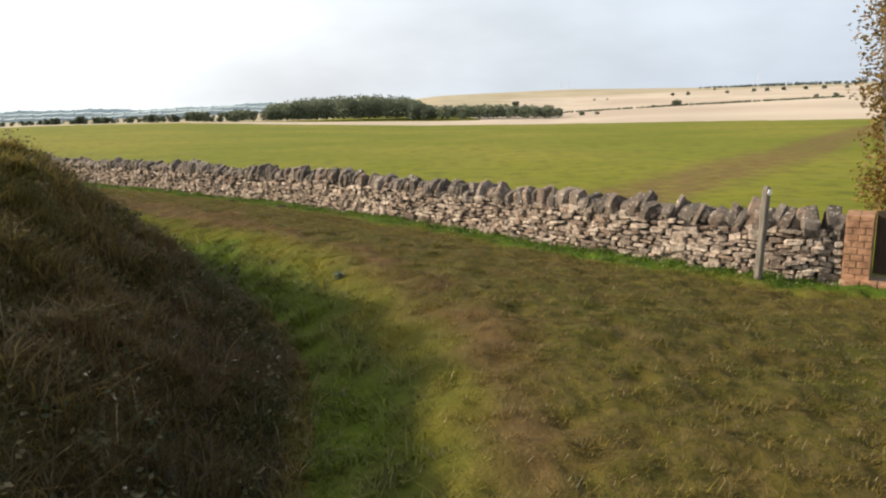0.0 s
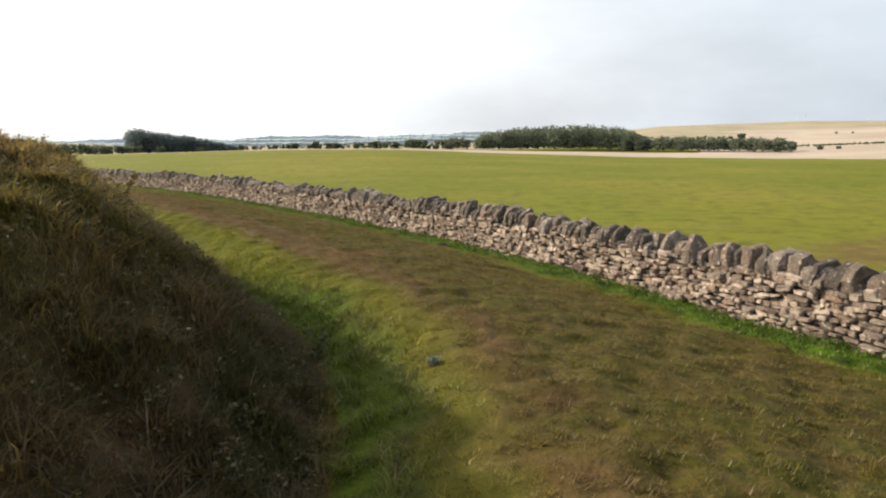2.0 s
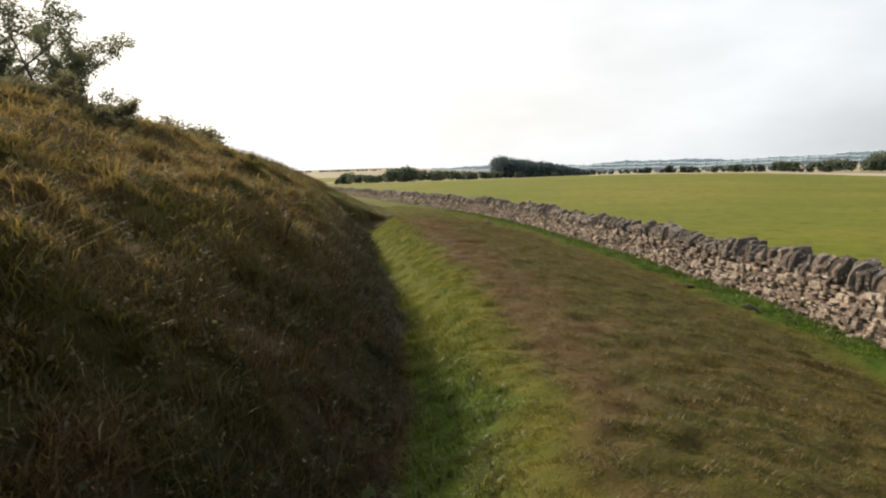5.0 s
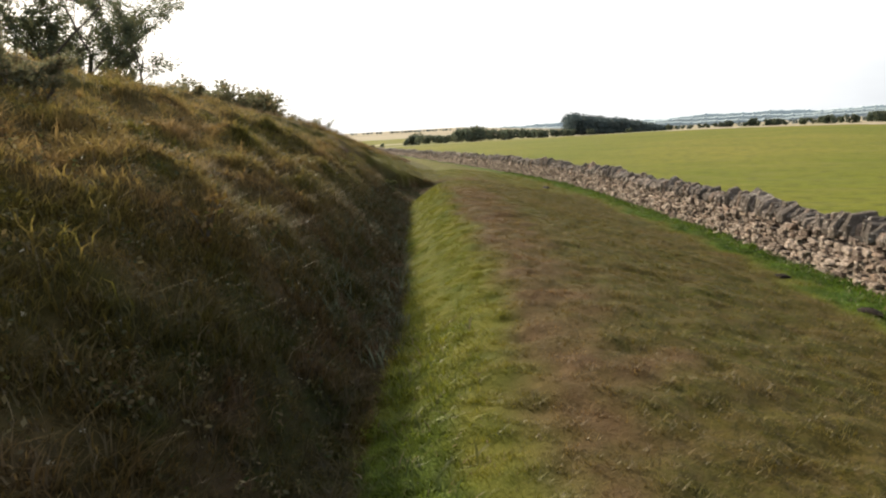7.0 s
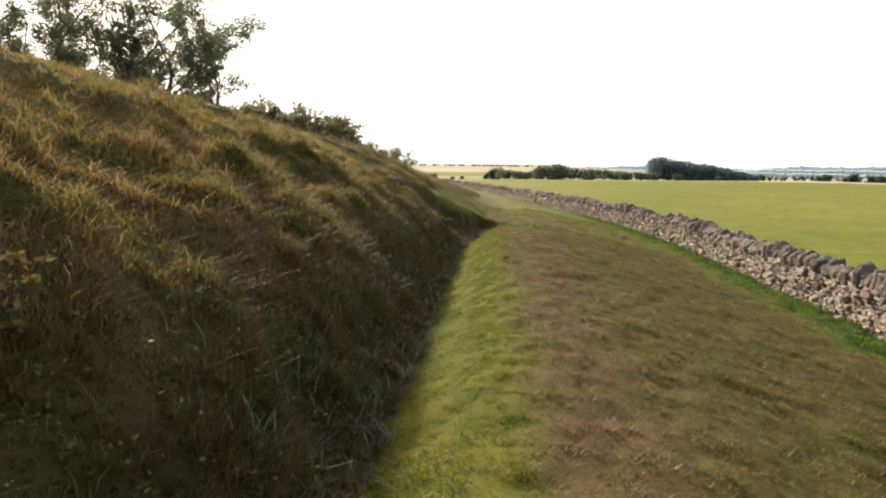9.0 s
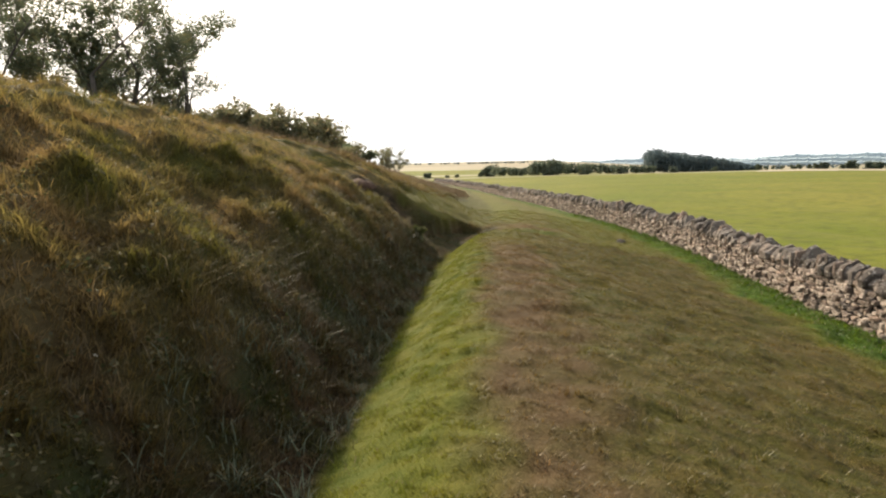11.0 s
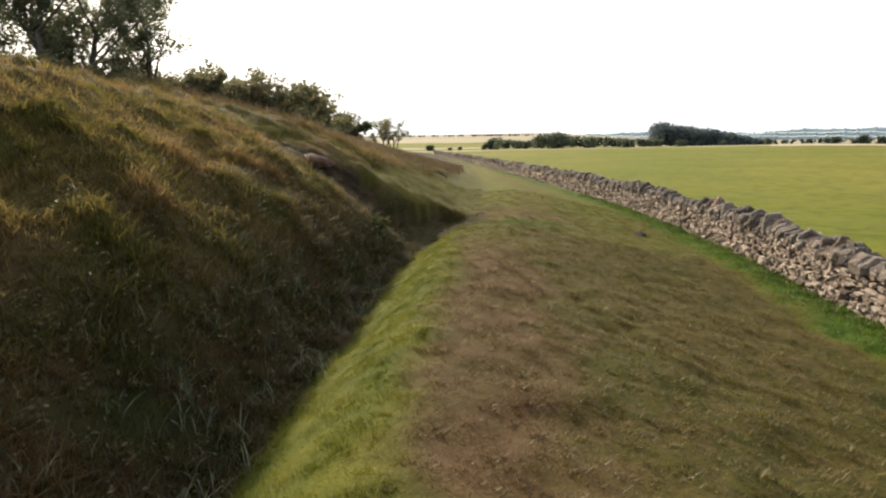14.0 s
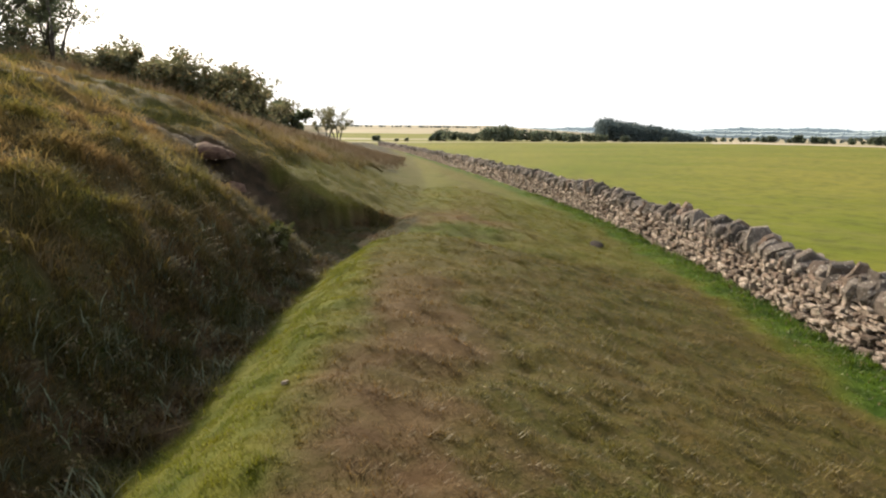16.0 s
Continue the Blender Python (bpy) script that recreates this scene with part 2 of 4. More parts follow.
M_WOOD = leaf_material("wood_leaves", (0.090, 0.115, 0.078), (0.135, 0.158, 0.105), (0.18, 0.165, 0.10), 0.4)
# far woods: leaf colours paled to blue-grey to carry distance haze
M_HAZED_WOOD = leaf_material("hazed_wood_leaves", (0.15, 0.19, 0.19), (0.20, 0.24, 0.235), (0.2, 0.22, 0.2), 0.3)
# dark conifers, with some distance haze painted in as blue
M_HAZED_CONIFER = leaf_material("hazed_conifer_needles", (0.070, 0.098, 0.100), (0.098, 0.128, 0.130), (0.12, 0.135, 0.12), 0.3)
M_MEADOW = plain_material("ripe_meadow_grass", (0.19, 0.125, 0.062), (0.34, 0.235, 0.125), 2.5)
M_STALK = plain_material("dead_stalk", (0.17, 0.125, 0.07), (0.34, 0.27, 0.17), 11)
M_HERB = leaf_material("herb_leaves", (0.035, 0.05, 0.014), (0.11, 0.08, 0.036), (0.2, 0.16, 0.08), 0.45)
M_ROSETTE = leaf_material("rosette_leaves", (0.16, 0.19, 0.12), (0.25, 0.27, 0.18), (0.28, 0.28, 0.18))
M_NETTLE = leaf_material("nettle_leaves", (0.05, 0.062, 0.016), (0.10, 0.105, 0.03), (0.14, 0.125, 0.05))
M_SOIL = plain_material("dark_soil", (0.010, 0.007, 0.005), (0.026, 0.018, 0.013), 14, 1.0)
M_CLOD = plain_material("reddish_earth", (0.055, 0.030, 0.020), (0.13, 0.078, 0.055), 9, 1.0, None, 1.0)
M_STEEL = plain_material("galvanised_steel", (0.42, 0.44, 0.46), (0.52, 0.54, 0.56), 2, 0.5)


# ---- meshes ----
def tri_mesh(name, verts, tris, mat, smooth=False):
    """A mesh from arrays of corners and triangles."""
    me = bpy.data.meshes.new(name)
    verts, tris = np.asarray(verts, dtype=np.float32), np.asarray(tris, dtype=np.int32)
    me.vertices.add(len(verts)), me.loops.add(tris.size), me.polygons.add(len(tris))
    me.vertices.foreach_set("co", verts.ravel())
    me.loops.foreach_set("vertex_index", tris.ravel())
    me.polygons.foreach_set("loop_start", np.arange(0, tris.size, 3, dtype=np.int32))
    if smooth:
        me.polygons.foreach_set("use_smooth", np.ones(len(tris), dtype=bool))
    me.materials.append(mat)
    me.update(calc_edges=True)
    return me


def shape(name, verts, faces, mat, smooth=False):
    """A mesh from lists of corners and polygons."""
    me = bpy.data.meshes.new(name)
    me.from_pydata([tuple(v) for v in verts], [], faces)
    me.materials.append(mat)
    if smooth:
        me.polygons.foreach_set("use_smooth", [True] * len(me.polygons))
    me.update()
    return me


def child(name, me, parent, m=None, label=""):
    ob = new(name, me)
    ob.parent = parent
    if m is not None:
        ob.matrix_basis = m
    return tagged(ob, label)


def tube(V, F, pts, radii, n=6):
    """Adds a tapering tube along pts to the lists V and F."""
    start = len(V)
    for i, (p, r) in enumerate(zip(pts, radii)):
        a = pts[min(i + 1, len(pts) - 1)] - pts[max(i - 1, 0)]
        a = a.normalized() if a.length > 1e-6 else Vector((0, 0, 1))
        u = a.orthogonal().normalized()
        w = a.cross(u)
        for j in range(n):
            q = 2 * math.pi * j / n
            V.append(p + (u * math.cos(q) + w * math.sin(q)) * r)
    for i in range(len(pts) - 1):
        for j in range(n):
            a, b = start + i * n + j, start + i * n + (j + 1) % n
            F.append((a, b, b + n, a + n))
    F.append(tuple(start + (len(pts) - 1) * n + j for j in range(n)))


def block(V, F, sx, sy, sz, at=(0, 0, 0), chamfer=0.012):
    """Adds a box with chamfered upright edges and top, standing on at, to the lists V and F."""
    s, c = len(V), chamfer
    x, y = sx / 2, sy / 2
    ring = [(-x + c, -y), (x - c, -y), (x, -y + c), (x, y - c), (x - c, y), (-x + c, y), (-x, y - c), (-x, -y + c)]
    for z, k in ((0, 1.0), (sz - c, 1.0), (sz, 1 - c / min(x, y))):
        for a, b in ring:
            V.append((at[0] + a * k, at[1] + b * k, at[2] + z))
    for i in range(2):
        for j in range(8):
            a, b = s + i * 8 + j, s + i * 8 + (j + 1) % 8
            F.append((a, b, b + 8, a + 8))
    F.append(tuple(s + 16 + j for j in range(8)))
    F.append(tuple(s + 7 - j for j in range(8)))


# ---- the lie of the land ----
DITCH = np.array([(-1.3, -14), (-1.0, -6), (-0.75, 0.0), (-0.72, 3.0), (-0.98, 4.7), (-1.65, 6.4), (-2.75, 7.95), (-4.65, 9.6), (-7.05, 11.5), (-10.75, 14.15), (-14.1, 16.6), (-17.1, 18.8), (-18.4, 20.0), (-19.6, 21.9), (-24.2, 25.6), (-33.0, 31.5), (-43.0, 38.0), (-62.0, 50.0), (-90.0, 66.0)])
WALL = np.array([(4.45, 7.60), (3.75, 8.05), (2.7, 9.05), (1.0, 11.1), (-1.0, 13.25), (-4.9, 17.0), (-11.3, 21.9), (-14.1, 24.15), (-17.1, 26.25), (-23.6, 30.4), (-34.0, 36.1), (-63.0, 51.0), (-96.0, 67.0)])
TRACK = np.array([(0.25, -6), (0.2, 0), (0.14, 3), (0.0, 4.2), (-0.35, 5.7), (-1.35, 7.7), (-2.9, 9.6), (-4.5, 11.2), (-6.8, 13.1), (-11.3, 16.6), (-13.0, 17.8), (-15.0, 19.2), (-18.3, 22.6), (-24.5, 28.0), (-34.0, 34.0), (-60.0, 49.5)])


def rounded(line, times=2):
    """A polyline with its corners cut off."""
    for _ in range(times):
        a, b = line[:-1], line[1:]
        mid = np.stack([a * 0.75 + b * 0.25, a * 0.25 + b * 0.75], 1).reshape(-1, 2)
        line = np.vstack([line[:1], mid, line[-1:]])
    return line


FIELD_TRACK = np.array([(4.2, 15.5), (8.5, 20.5), (14.5, 28.0), (28.0, 47.0), (45.0, 70.0)])
DITCH, WALL, TRACK = rounded(DITCH), rounded(WALL), rounded(TRACK)


def away(x, y, line):
    """Distance from a line (positive on its right side, going along) and the length along it."""
    best, side, along, run = np.full(x.shape, 1e9), np.ones(x.shape), np.zeros(x.shape), 0.0
    for (ax, ay), (bx, by) in zip(line[:-1], line[1:]):
        dx, dy = bx - ax, by - ay
        ln = math.hypot(dx, dy)
        k = np.clip(((x - ax) * dx + (y - ay) * dy) / ln ** 2, 0, 1)
        d = np.hypot(x - ax - k * dx, y - ay - k * dy)
        near = d < best - 1e-9
        cr = (x - ax) * dy - (y - ay) * dx
        side = np.where(near, np.where(cr >= 0, 1.0, -1.0), side)
        along = np.where(near, run + k * ln, along)
        best = np.where(near, d, best)
        run += ln
    return best * side, along


def step(v, a, b):
    k = np.clip((v - a) / (b - a), 0, 1)
    return k * k * (3 - 2 * k)


def lumps(x, y, scale, seed=0.0, octaves=3):
    """Smooth rolling unevenness, about -1 to 1, from turned sine waves."""
    rng = np.random.RandomState(int(seed * 10) + 7)
    out, amp, tot = 0.0, 1.0, 0.0
    for o in range(octaves):
        f = 2 * math.pi / scale * 1.9 ** o
        for _ in range(5):
            a, p = rng.uniform(0, 2 * math.pi, 2)
            g = f * rng.uniform(0.7, 1.3)
            out = out + amp * np.sin(g * (x * math.cos(a) + y * math.sin(a)) + p + 1.3 * np.sin(0.37 * g * (x * math.sin(a) - y * math.cos(a)) + 2 * p))
        tot += amp * 2.2
        amp *= 0.55
    return out / tot


DITCH_AT = {k: float(away(np.array([px]), np.array([py]), DITCH)[1][0]) for k, (px, py) in dict(start=(-0.9, 4.0), mid=(-7, 11.5), late=(-14, 16.6), tip=(-16.9, 18.6), turn=(-19.4, 21.6), next=(-24, 25.5), far=(-33, 31.5), gone=(-60, 49)).items()}
SA = DITCH_AT
FAR_AZ = [-180, -30, -20, -10, 0, 10, 20, 30, 40, 50, 60, 90, 180]
FAR_EL = {
    130: [-1.2, -2.3, -2.25, -2.2, -1.95, -1.5, -0.97, -0.72, -0.75, -0.76, -0.84, -0.9, -1.2],
    300: [-0.7, -1.0, -1.3, -1.72, -1.55, -1.25, -0.85, -0.65, -0.72, -0.72, -0.74, -0.7, -0.7],
    700: [-0.4, -0.41, -0.6, -0.8, -0.6, -0.95, -0.95, -0.85, -0.75, -0.15, -0.05, 0.0, -0.4],
    1300: [0.1, 0.1, 0.1, 0.0, 0.1, -0.8, -0.8, -0.75, -0.55, 0.3, 0.38, 0.35, 0.1],
    2200: [0.3, 0.22, 0.28, 0.56, 0.42, -0.6, -0.6, -0.6, -0.3, 0.48, 0.5, 0.5, 0.3],
    3400: [0.3, 0.3, 0.34, 0.58, 0.45, -0.4, -0.4, -0.4, -0.2, 0.5, 0.5, 0.5, 0.3],
    4700: [0.1, 0.2, 0.2, 0.2, 0.2, -0.4, -0.4, -0.4, -0.2, 0.2, 0.2, 0.2, 0.1],
}
MID = (-4.0, 8.0)
# bottom of the scoop from its head out to the turf, with its height and the width of its shelving side
SCOOP = np.array([(-21.5, 18.1), (-20.75, 18.62), (-20.2, 18.85), (-19.3, 19.0), (-18.45, 19.75), (-17.4, 21.1)])
SCOOP_RUN = np.concatenate([[0], np.cumsum(np.hypot(*np.diff(SCOOP, axis=0).T))])
SCOOP_Z = [1.62, 1.28, 0.52, -0.12, -0.3, -0.33]
SCOOP_WIDE = [0.1, 0.4, 1.2, 2.5, 2.7, 2.7]


def polar(x, y):
    return np.degrees(np.arctan2(-(x - MID[0]), y - MID[1])), np.hypot(x - MID[0], y - MID[1])


def land(x, y):
    """Height of the ground."""
    x, y = np.asarray(x, dtype=float), np.asarray(y, dtype=float)
    d, s = away(x, y, DITCH)
    w, _ = away(x, y, WALL)
    # lawn between ditch and wall
    brow = 0.22 * step(d, 0.3, 1.6) - 0.5 * step(d, 1.6, 3.2)
    crest = np.interp(s - brow, [0, SA["start"], SA["mid"], SA["late"], SA["tip"] - 0.6, SA["tip"] + 0.6, SA["tip"] + 1.2, SA["tip"] + 1.7, SA["tip"] + 2.3, SA["turn"], 47.0, SA["next"] + 5, SA["gone"]], [-0.02, -0.02, 0.10, 0.22, 0.26, 0.25, 0.1, -0.22, -0.34, -0.06, 0.03, -0.08, -0.3])
    low = np.interp(s, [0, SA["start"], SA["late"], SA["tip"] + 2.2, SA["turn"] + 0.3, 47.0, SA["next"] + 5, SA["gone"]], [-0.25, -0.30, -0.33, -0.34, -0.04, 0.03, -0.08, -0.3])
    dd = np.maximum(d, 0)
    rise = 1 - np.exp(-(dd / 0.62) ** 2)
    lawn = low + (crest - low) * rise
    across = np.clip(dd / np.maximum(dd + np.maximum(-w, 0), 0.5), 0, 1)
    lawn = lawn + (-0.5 - crest) * step(across, 0.22, 1.0) * rise
    # field beyond the wall, falling and rising into the distance
    az, r = polar(x, y)
    rs = np.log(np.maximum(r, 1))
    keys = sorted(FAR_EL)
    zs = [np.interp(az, FAR_AZ, [1.65 + k * math.tan(radians(e)) for e in FAR_EL[k]]) for k in keys]
    lr = [math.log(k) for k in keys]
    far = zs[-1].copy()
    for i in range(len(keys) - 1):
        k = step(rs, lr[i], lr[i + 1]) * 0.5 + np.clip((rs - lr[i]) / (lr[i + 1] - lr[i]), 0, 1) * 0.5
        far = np.where((rs >= lr[i]) & (rs < lr[i + 1]), zs[i] + (zs[i + 1] - zs[i]) * k, far)
    near_field = -0.56 + (zs[0] + 0.56) * np.clip((r - 18) / 112, 0, 1) ** 1.2
    far = np.where(rs < lr[0], near_field, far)
    # mound
    m = np.maximum(-d, 0)
    prof = np.interp(m, [0, 0.22, 0.45, 0.8, 1.1, 1.7, 2.7, 3.3, 5.0, 6.2, 8.0, 11, 15, 20, 26, 34], [0, 0.06, 0.34, 0.83, 1.14, 1.56, 2.07, 2.42, 3.12, 3.46, 3.82, 3.95, 3.3, 1.7, 0.6, 0.3])
    tall = np.interp(s, [0, SA["start"] + 1.5, SA["start"] + 5, SA["late"], SA["tip"], SA["turn"], SA["next"], SA["far"], SA["far"] + 12, SA["gone"], SA["gone"] + 15], [0.72, 0.74, 0.97, 1.0, 0.95, 0.86, 0.66, 0.54, 0.4, 0.1, 0.0])
    gentle = step(s, SA["tip"], SA["turn"])
    soft = np.interp(m, [0, 0.5, 1.0, 2, 3.3, 5, 8, 11, 15, 20, 26, 34], [0, 0.16, 0.48, 1.15, 2.0, 2.95, 3.8, 3.95, 3.3, 1.7, 0.6, 0.3])
    hump = low + (prof * (1 - gentle) + soft * gentle) * tall
    bumps = lumps(x, y, 3.2, 1) * 0.2 * (1 - 0.7 * gentle) + lumps(x, y, 1.1, 2) * 0.12 * (1 - 0.6 * gentle)
    hump = hump + bumps * np.clip((m - 0.3) / 1.2, 0, 1) * np.clip(tall * 1.4, 0, 1)
    # the scoop in the mound's end: a steep near side, a bare head, a long shelving far side
    e, q = away(x, y, SCOOP)
    floor_z = np.interp(q, SCOOP_RUN, SCOOP_Z)
    wide = np.interp(q, SCOOP_RUN, SCOOP_WIDE)
    left, right = np.maximum(e, 0), np.maximum(-e, 0)
    cut = floor_z + left * 0.95 + np.minimum(right, wide) * 0.06 + np.maximum(right - wide, 0) * 1.9
    rough = lumps(x, y, 0.9, 21) * 0.08 + lumps(x, y, 0.35, 22) * 0.05
    hump = np.minimum(hump, cut + rough * np.clip(1.2 - q / 4, 0.15, 1))
    near = np.where(d >= 0, lawn, hump)
    near = near + lumps(x, y, 0.9, 3) * 0.025 + lumps(x, y, 5.0, 4) * 0.03 + np.where(d > 0, np.minimum(lumps(x * 0.6 + y * 0.3, y * 1.1 - x * 0.2, 0.42, 13), 0.25) * 0.034 * np.clip(d, 0, 1) - 0.06 * np.clip(lumps(x * 0.55 + y * 0.3, y * 1.25 - x * 0.3, 0.6, 17) - 0.3, 0, 0.4) * np.clip(d - 0.5, 0, 1), 0)
    out = np.where(w > 0, far + lumps(x, y, 7.0, 5) * 0.025 * np.clip(r / 25, 0, 1), near)
    back = step(-d, 24, 60)
    behind = step(np.abs(x) + np.abs(y), 70, 130)
    return np.where(w > 0, out, out * (1 - np.maximum(back, behind)) + far * np.maximum(back, behind))


def cover(x, y):
    """What grows where: worn, lush, rank; straw, pasture, soil. Some cover also stands for shade or haze."""
    d, s = away(x, y, DITCH)
    w, ws = away(x, y, WALL)
    tr, _ = away(x, y, TRACK)
    az, r = polar(x, y)
    wob = lumps(x, y, 2.3, 6) * 0.3 + lumps(x, y, 0.8, 8) * 0.15
    inside = (w < 0) & (d > 0)
    worn = np.where(inside, (1 - step(np.abs(tr + 0.05 + wob), 0.25, 0.75)) * 0.95 + 0.22 * np.clip(lumps(x, y, 1.6, 9) - 0.1, 0, 1), 0)
    worn = worn * (1 - 0.75 * step(s, SA["late"] + 0.5, SA["tip"] + 0.6))
    bank = np.interp(s, [SA["start"], SA["mid"], SA["late"]], [0.78, 0.85, 0.75])
    lush = np.where(inside, np.maximum((1 - step(-w + wob * 0.7, 0.35, 0.95)), np.interp(s, [SA["start"] + 2, SA["mid"]], [0.6, 0.9]) * (1 - step(d + wob * 0.4, bank, bank + 0.5)) * (1 - step(s, SA["tip"] + 1, SA["tip"] + 2.4))), 0)
    ours = np.interp(s, [SA["start"], SA["start"] + 4, SA["mid"]], [-0.1, 0.0, 0.12])
    rank = np.where(w < 0, step(ours - d + wob * 0.25, -0.05, 0.12), 0)
    short = step(s, SA["tip"] + 1.6, SA["turn"]) * (1 - step(-d + wob * 1.2 - np.interp(s, [47, 60], [1.9, 0.7]), 0.0, 0.9)) * (1 - (np.abs(away(x, y, SCOOP)[0]) < 0.45))
    rank = rank * (1 - 0.85 * short)
    e, q = away(x, y, SCOOP)
    wide = np.interp(q, SCOOP_RUN, SCOOP_WIDE)
    # brown rank cover over the scoop, laid to darken its shaded slope
    hollow = (d < 0.4) * step(e, -wide - 0.5, -wide + 0.1) * (1 - step(e, 0.3, 0.6)) * (s > SA["tip"] + 0.6)
    rank = np.maximum(rank * (1 - hollow), 0.92 * hollow)
    field = w > 0
    # deep green of the wall foot; in the early ditch it darkens for shade
    foot = inside * np.maximum(1 - step(-w + wob * 0.5, 0.5, 1.0), (1 - step(s, SA["start"] + 5, SA["start"] + 9)) * (1 - step(d + wob * 0.4, 0.45, 0.8)))
    # dark green laid behind the brow in place of the shade there
    swale_shade = inside * step(s, SA["tip"] + 1.2, SA["tip"] + 1.8) * (1 - step(s + wob, SA["turn"] - 0.2, SA["turn"] + 0.9)) * (1 - step(d + wob, 1.6, 3.0))
    brow = inside * step(s, SA["late"] - 0.5, SA["tip"]) * (1 - step(s, SA["tip"] + 1.2, SA["tip"] + 1.6)) * (1 - step(d + wob, 1.5, 2.6))
    lush = np.maximum(lush, np.maximum(0.6 * swale_shade, 0.3 * brow))
    foot = np.maximum(foot, swale_shade)
    worn = np.maximum(worn, 0.9 * (1 - step(np.hypot((x + 19.0) * 0.8, y - 22.6) + wob, 0.7, 1.9)) * inside)
    pasture = np.where(field, 1.0, np.maximum(np.maximum(0.6 * foot, 0.4 * short), 0.55 * step(s, SA["tip"] + 2, SA["next"]) * (d > 0)) * (1 - hollow))
    ft, _ = away(x, y, FIELD_TRACK)
    worn = np.where(field, 0.8 * (1 - step(np.abs(ft + wob), 0.6, 1.8)), worn)
    edge = 128 + 5 * lumps(x, y, 60, 10)
    straw = np.where(field & (r > edge), 1.0, 0.0)
    hill = (az < -3.5 - 2.5 * np.clip((r - 400) / 500, 0, 1) + 1.0 * lumps(x, y, 200, 11))
    strip = r < 290
    straw = np.where(field & (r > edge) & ~strip & ~hill, 0.0, straw)
    straw = np.where(field & (az > 33) & (r > edge) & strip, 0.45, straw)
    straw = np.where(hill & (r > 1250), 0.7, straw)
    straw = np.where((r > 330) & (az > 3) & (lumps(x, y, 700, 12) > 0.45), 0.55, straw)
    # pasture past 600 m paled with the stubble colour, for haze
    straw = np.where(field & (r > 600) & (straw < 0.1), 0.68, straw)
    bare = np.interp(q, SCOOP_RUN, [0.1, 0.6, 0.8, 0.5, 0.2, 0.0]) + wob * 0.6
    soil = np.where(d <= 0.3, np.clip((1 - step(-e, bare, bare + 0.35)) * (1 - step(e, 0.2, 0.45)) * (1 - step(q + wob * 2, 2.6, 3.6)), 0, 1), 0)
    return worn, lush, rank, straw, pasture, soil


def put_cover(me, x, y, each=1):
    """Writes the cover at the spots onto a mesh that has so many corners to each spot."""
    six = cover(x, y)
    for name, part in (("cover_near", six[:3]), ("cover_far", six[3:])):
        a = me.color_attributes.new(name, "FLOAT_COLOR", "POINT")
        a.data.foreach_set("color", np.repeat(np.stack([*part, np.ones_like(x)], 1).astype(np.float32), each, 0).ravel())


def build_ground():
    """One sheet out to the horizon, fine along the walk and wide far off."""
    az = np.radians(np.concatenate([np.arange(-48, 104, 0.24), np.arange(104, 312, 4.0)]))
    r = [0.0]
    while r[-1] < 38:
        r.append(r[-1] + 0.13)
    while r[-1] < 4700:
        r.append(r[-1] * 1.032)
    r = np.array(r[1:])
    c = (0.3, -1.6)
    n, k = len(az), len(r)
    x = c[0] - np.outer(r, np.sin(az))
    y = c[1] + np.outer(r, np.cos(az))
    x, y = np.append(x.ravel(), c[0]), np.append(y.ravel(), c[1])
    z = land(x, y)
    i = np.arange((k - 1) * n)
    a, b = i, (i // n) * n + (i % n + 1) % n
    tris = np.concatenate([np.stack([a, b + n, b], 1)[:, [0, 2, 1]], np.stack([a, a + n, b + n], 1)[:, [0, 2, 1]]])
    tris = np.concatenate([tris, np.stack([np.full(n, k * n), (np.arange(n) + 1) % n, np.arange(n)], 1)[:, [0, 2, 1]]])
    tris = tris[:, [0, 2, 1]]
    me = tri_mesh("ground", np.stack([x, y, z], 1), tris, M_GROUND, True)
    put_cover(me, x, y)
    tagged(new("ground", me), "rolling turf, mound and farmland running to the horizon", "ground", kind="structure")


build_ground()


def z_at(x, y):
    return float(land(np.array([x]), np.array([y]))[0])


# ---- dry stone wall ----
class Line:
    """Points and directions along a polyline by length."""

    def __init__(self, pts):
        self.p = pts
        self.s = np.concatenate([[0], np.cumsum(np.hypot(*np.diff(pts, axis=0).T))])

    def at(self, s):
        x, y = np.interp(s, self.s, self.p[:, 0]), np.interp(s, self.s, self.p[:, 1])
        x2, y2 = np.interp(s + 0.3, self.s, self.p[:, 0]), np.interp(s + 0.3, self.s, self.p[:, 1])
        x1, y1 = np.interp(s - 0.3, self.s, self.p[:, 0]), np.interp(s - 0.3, self.s, self.p[:, 1])
        return x, y, math.degrees(math.atan2(y2 - y1, x2 - x1))


WALL_LINE = Line(WALL)
WALL_Z = -0.52
BODY_H, WIDE = 0.56, 0.46


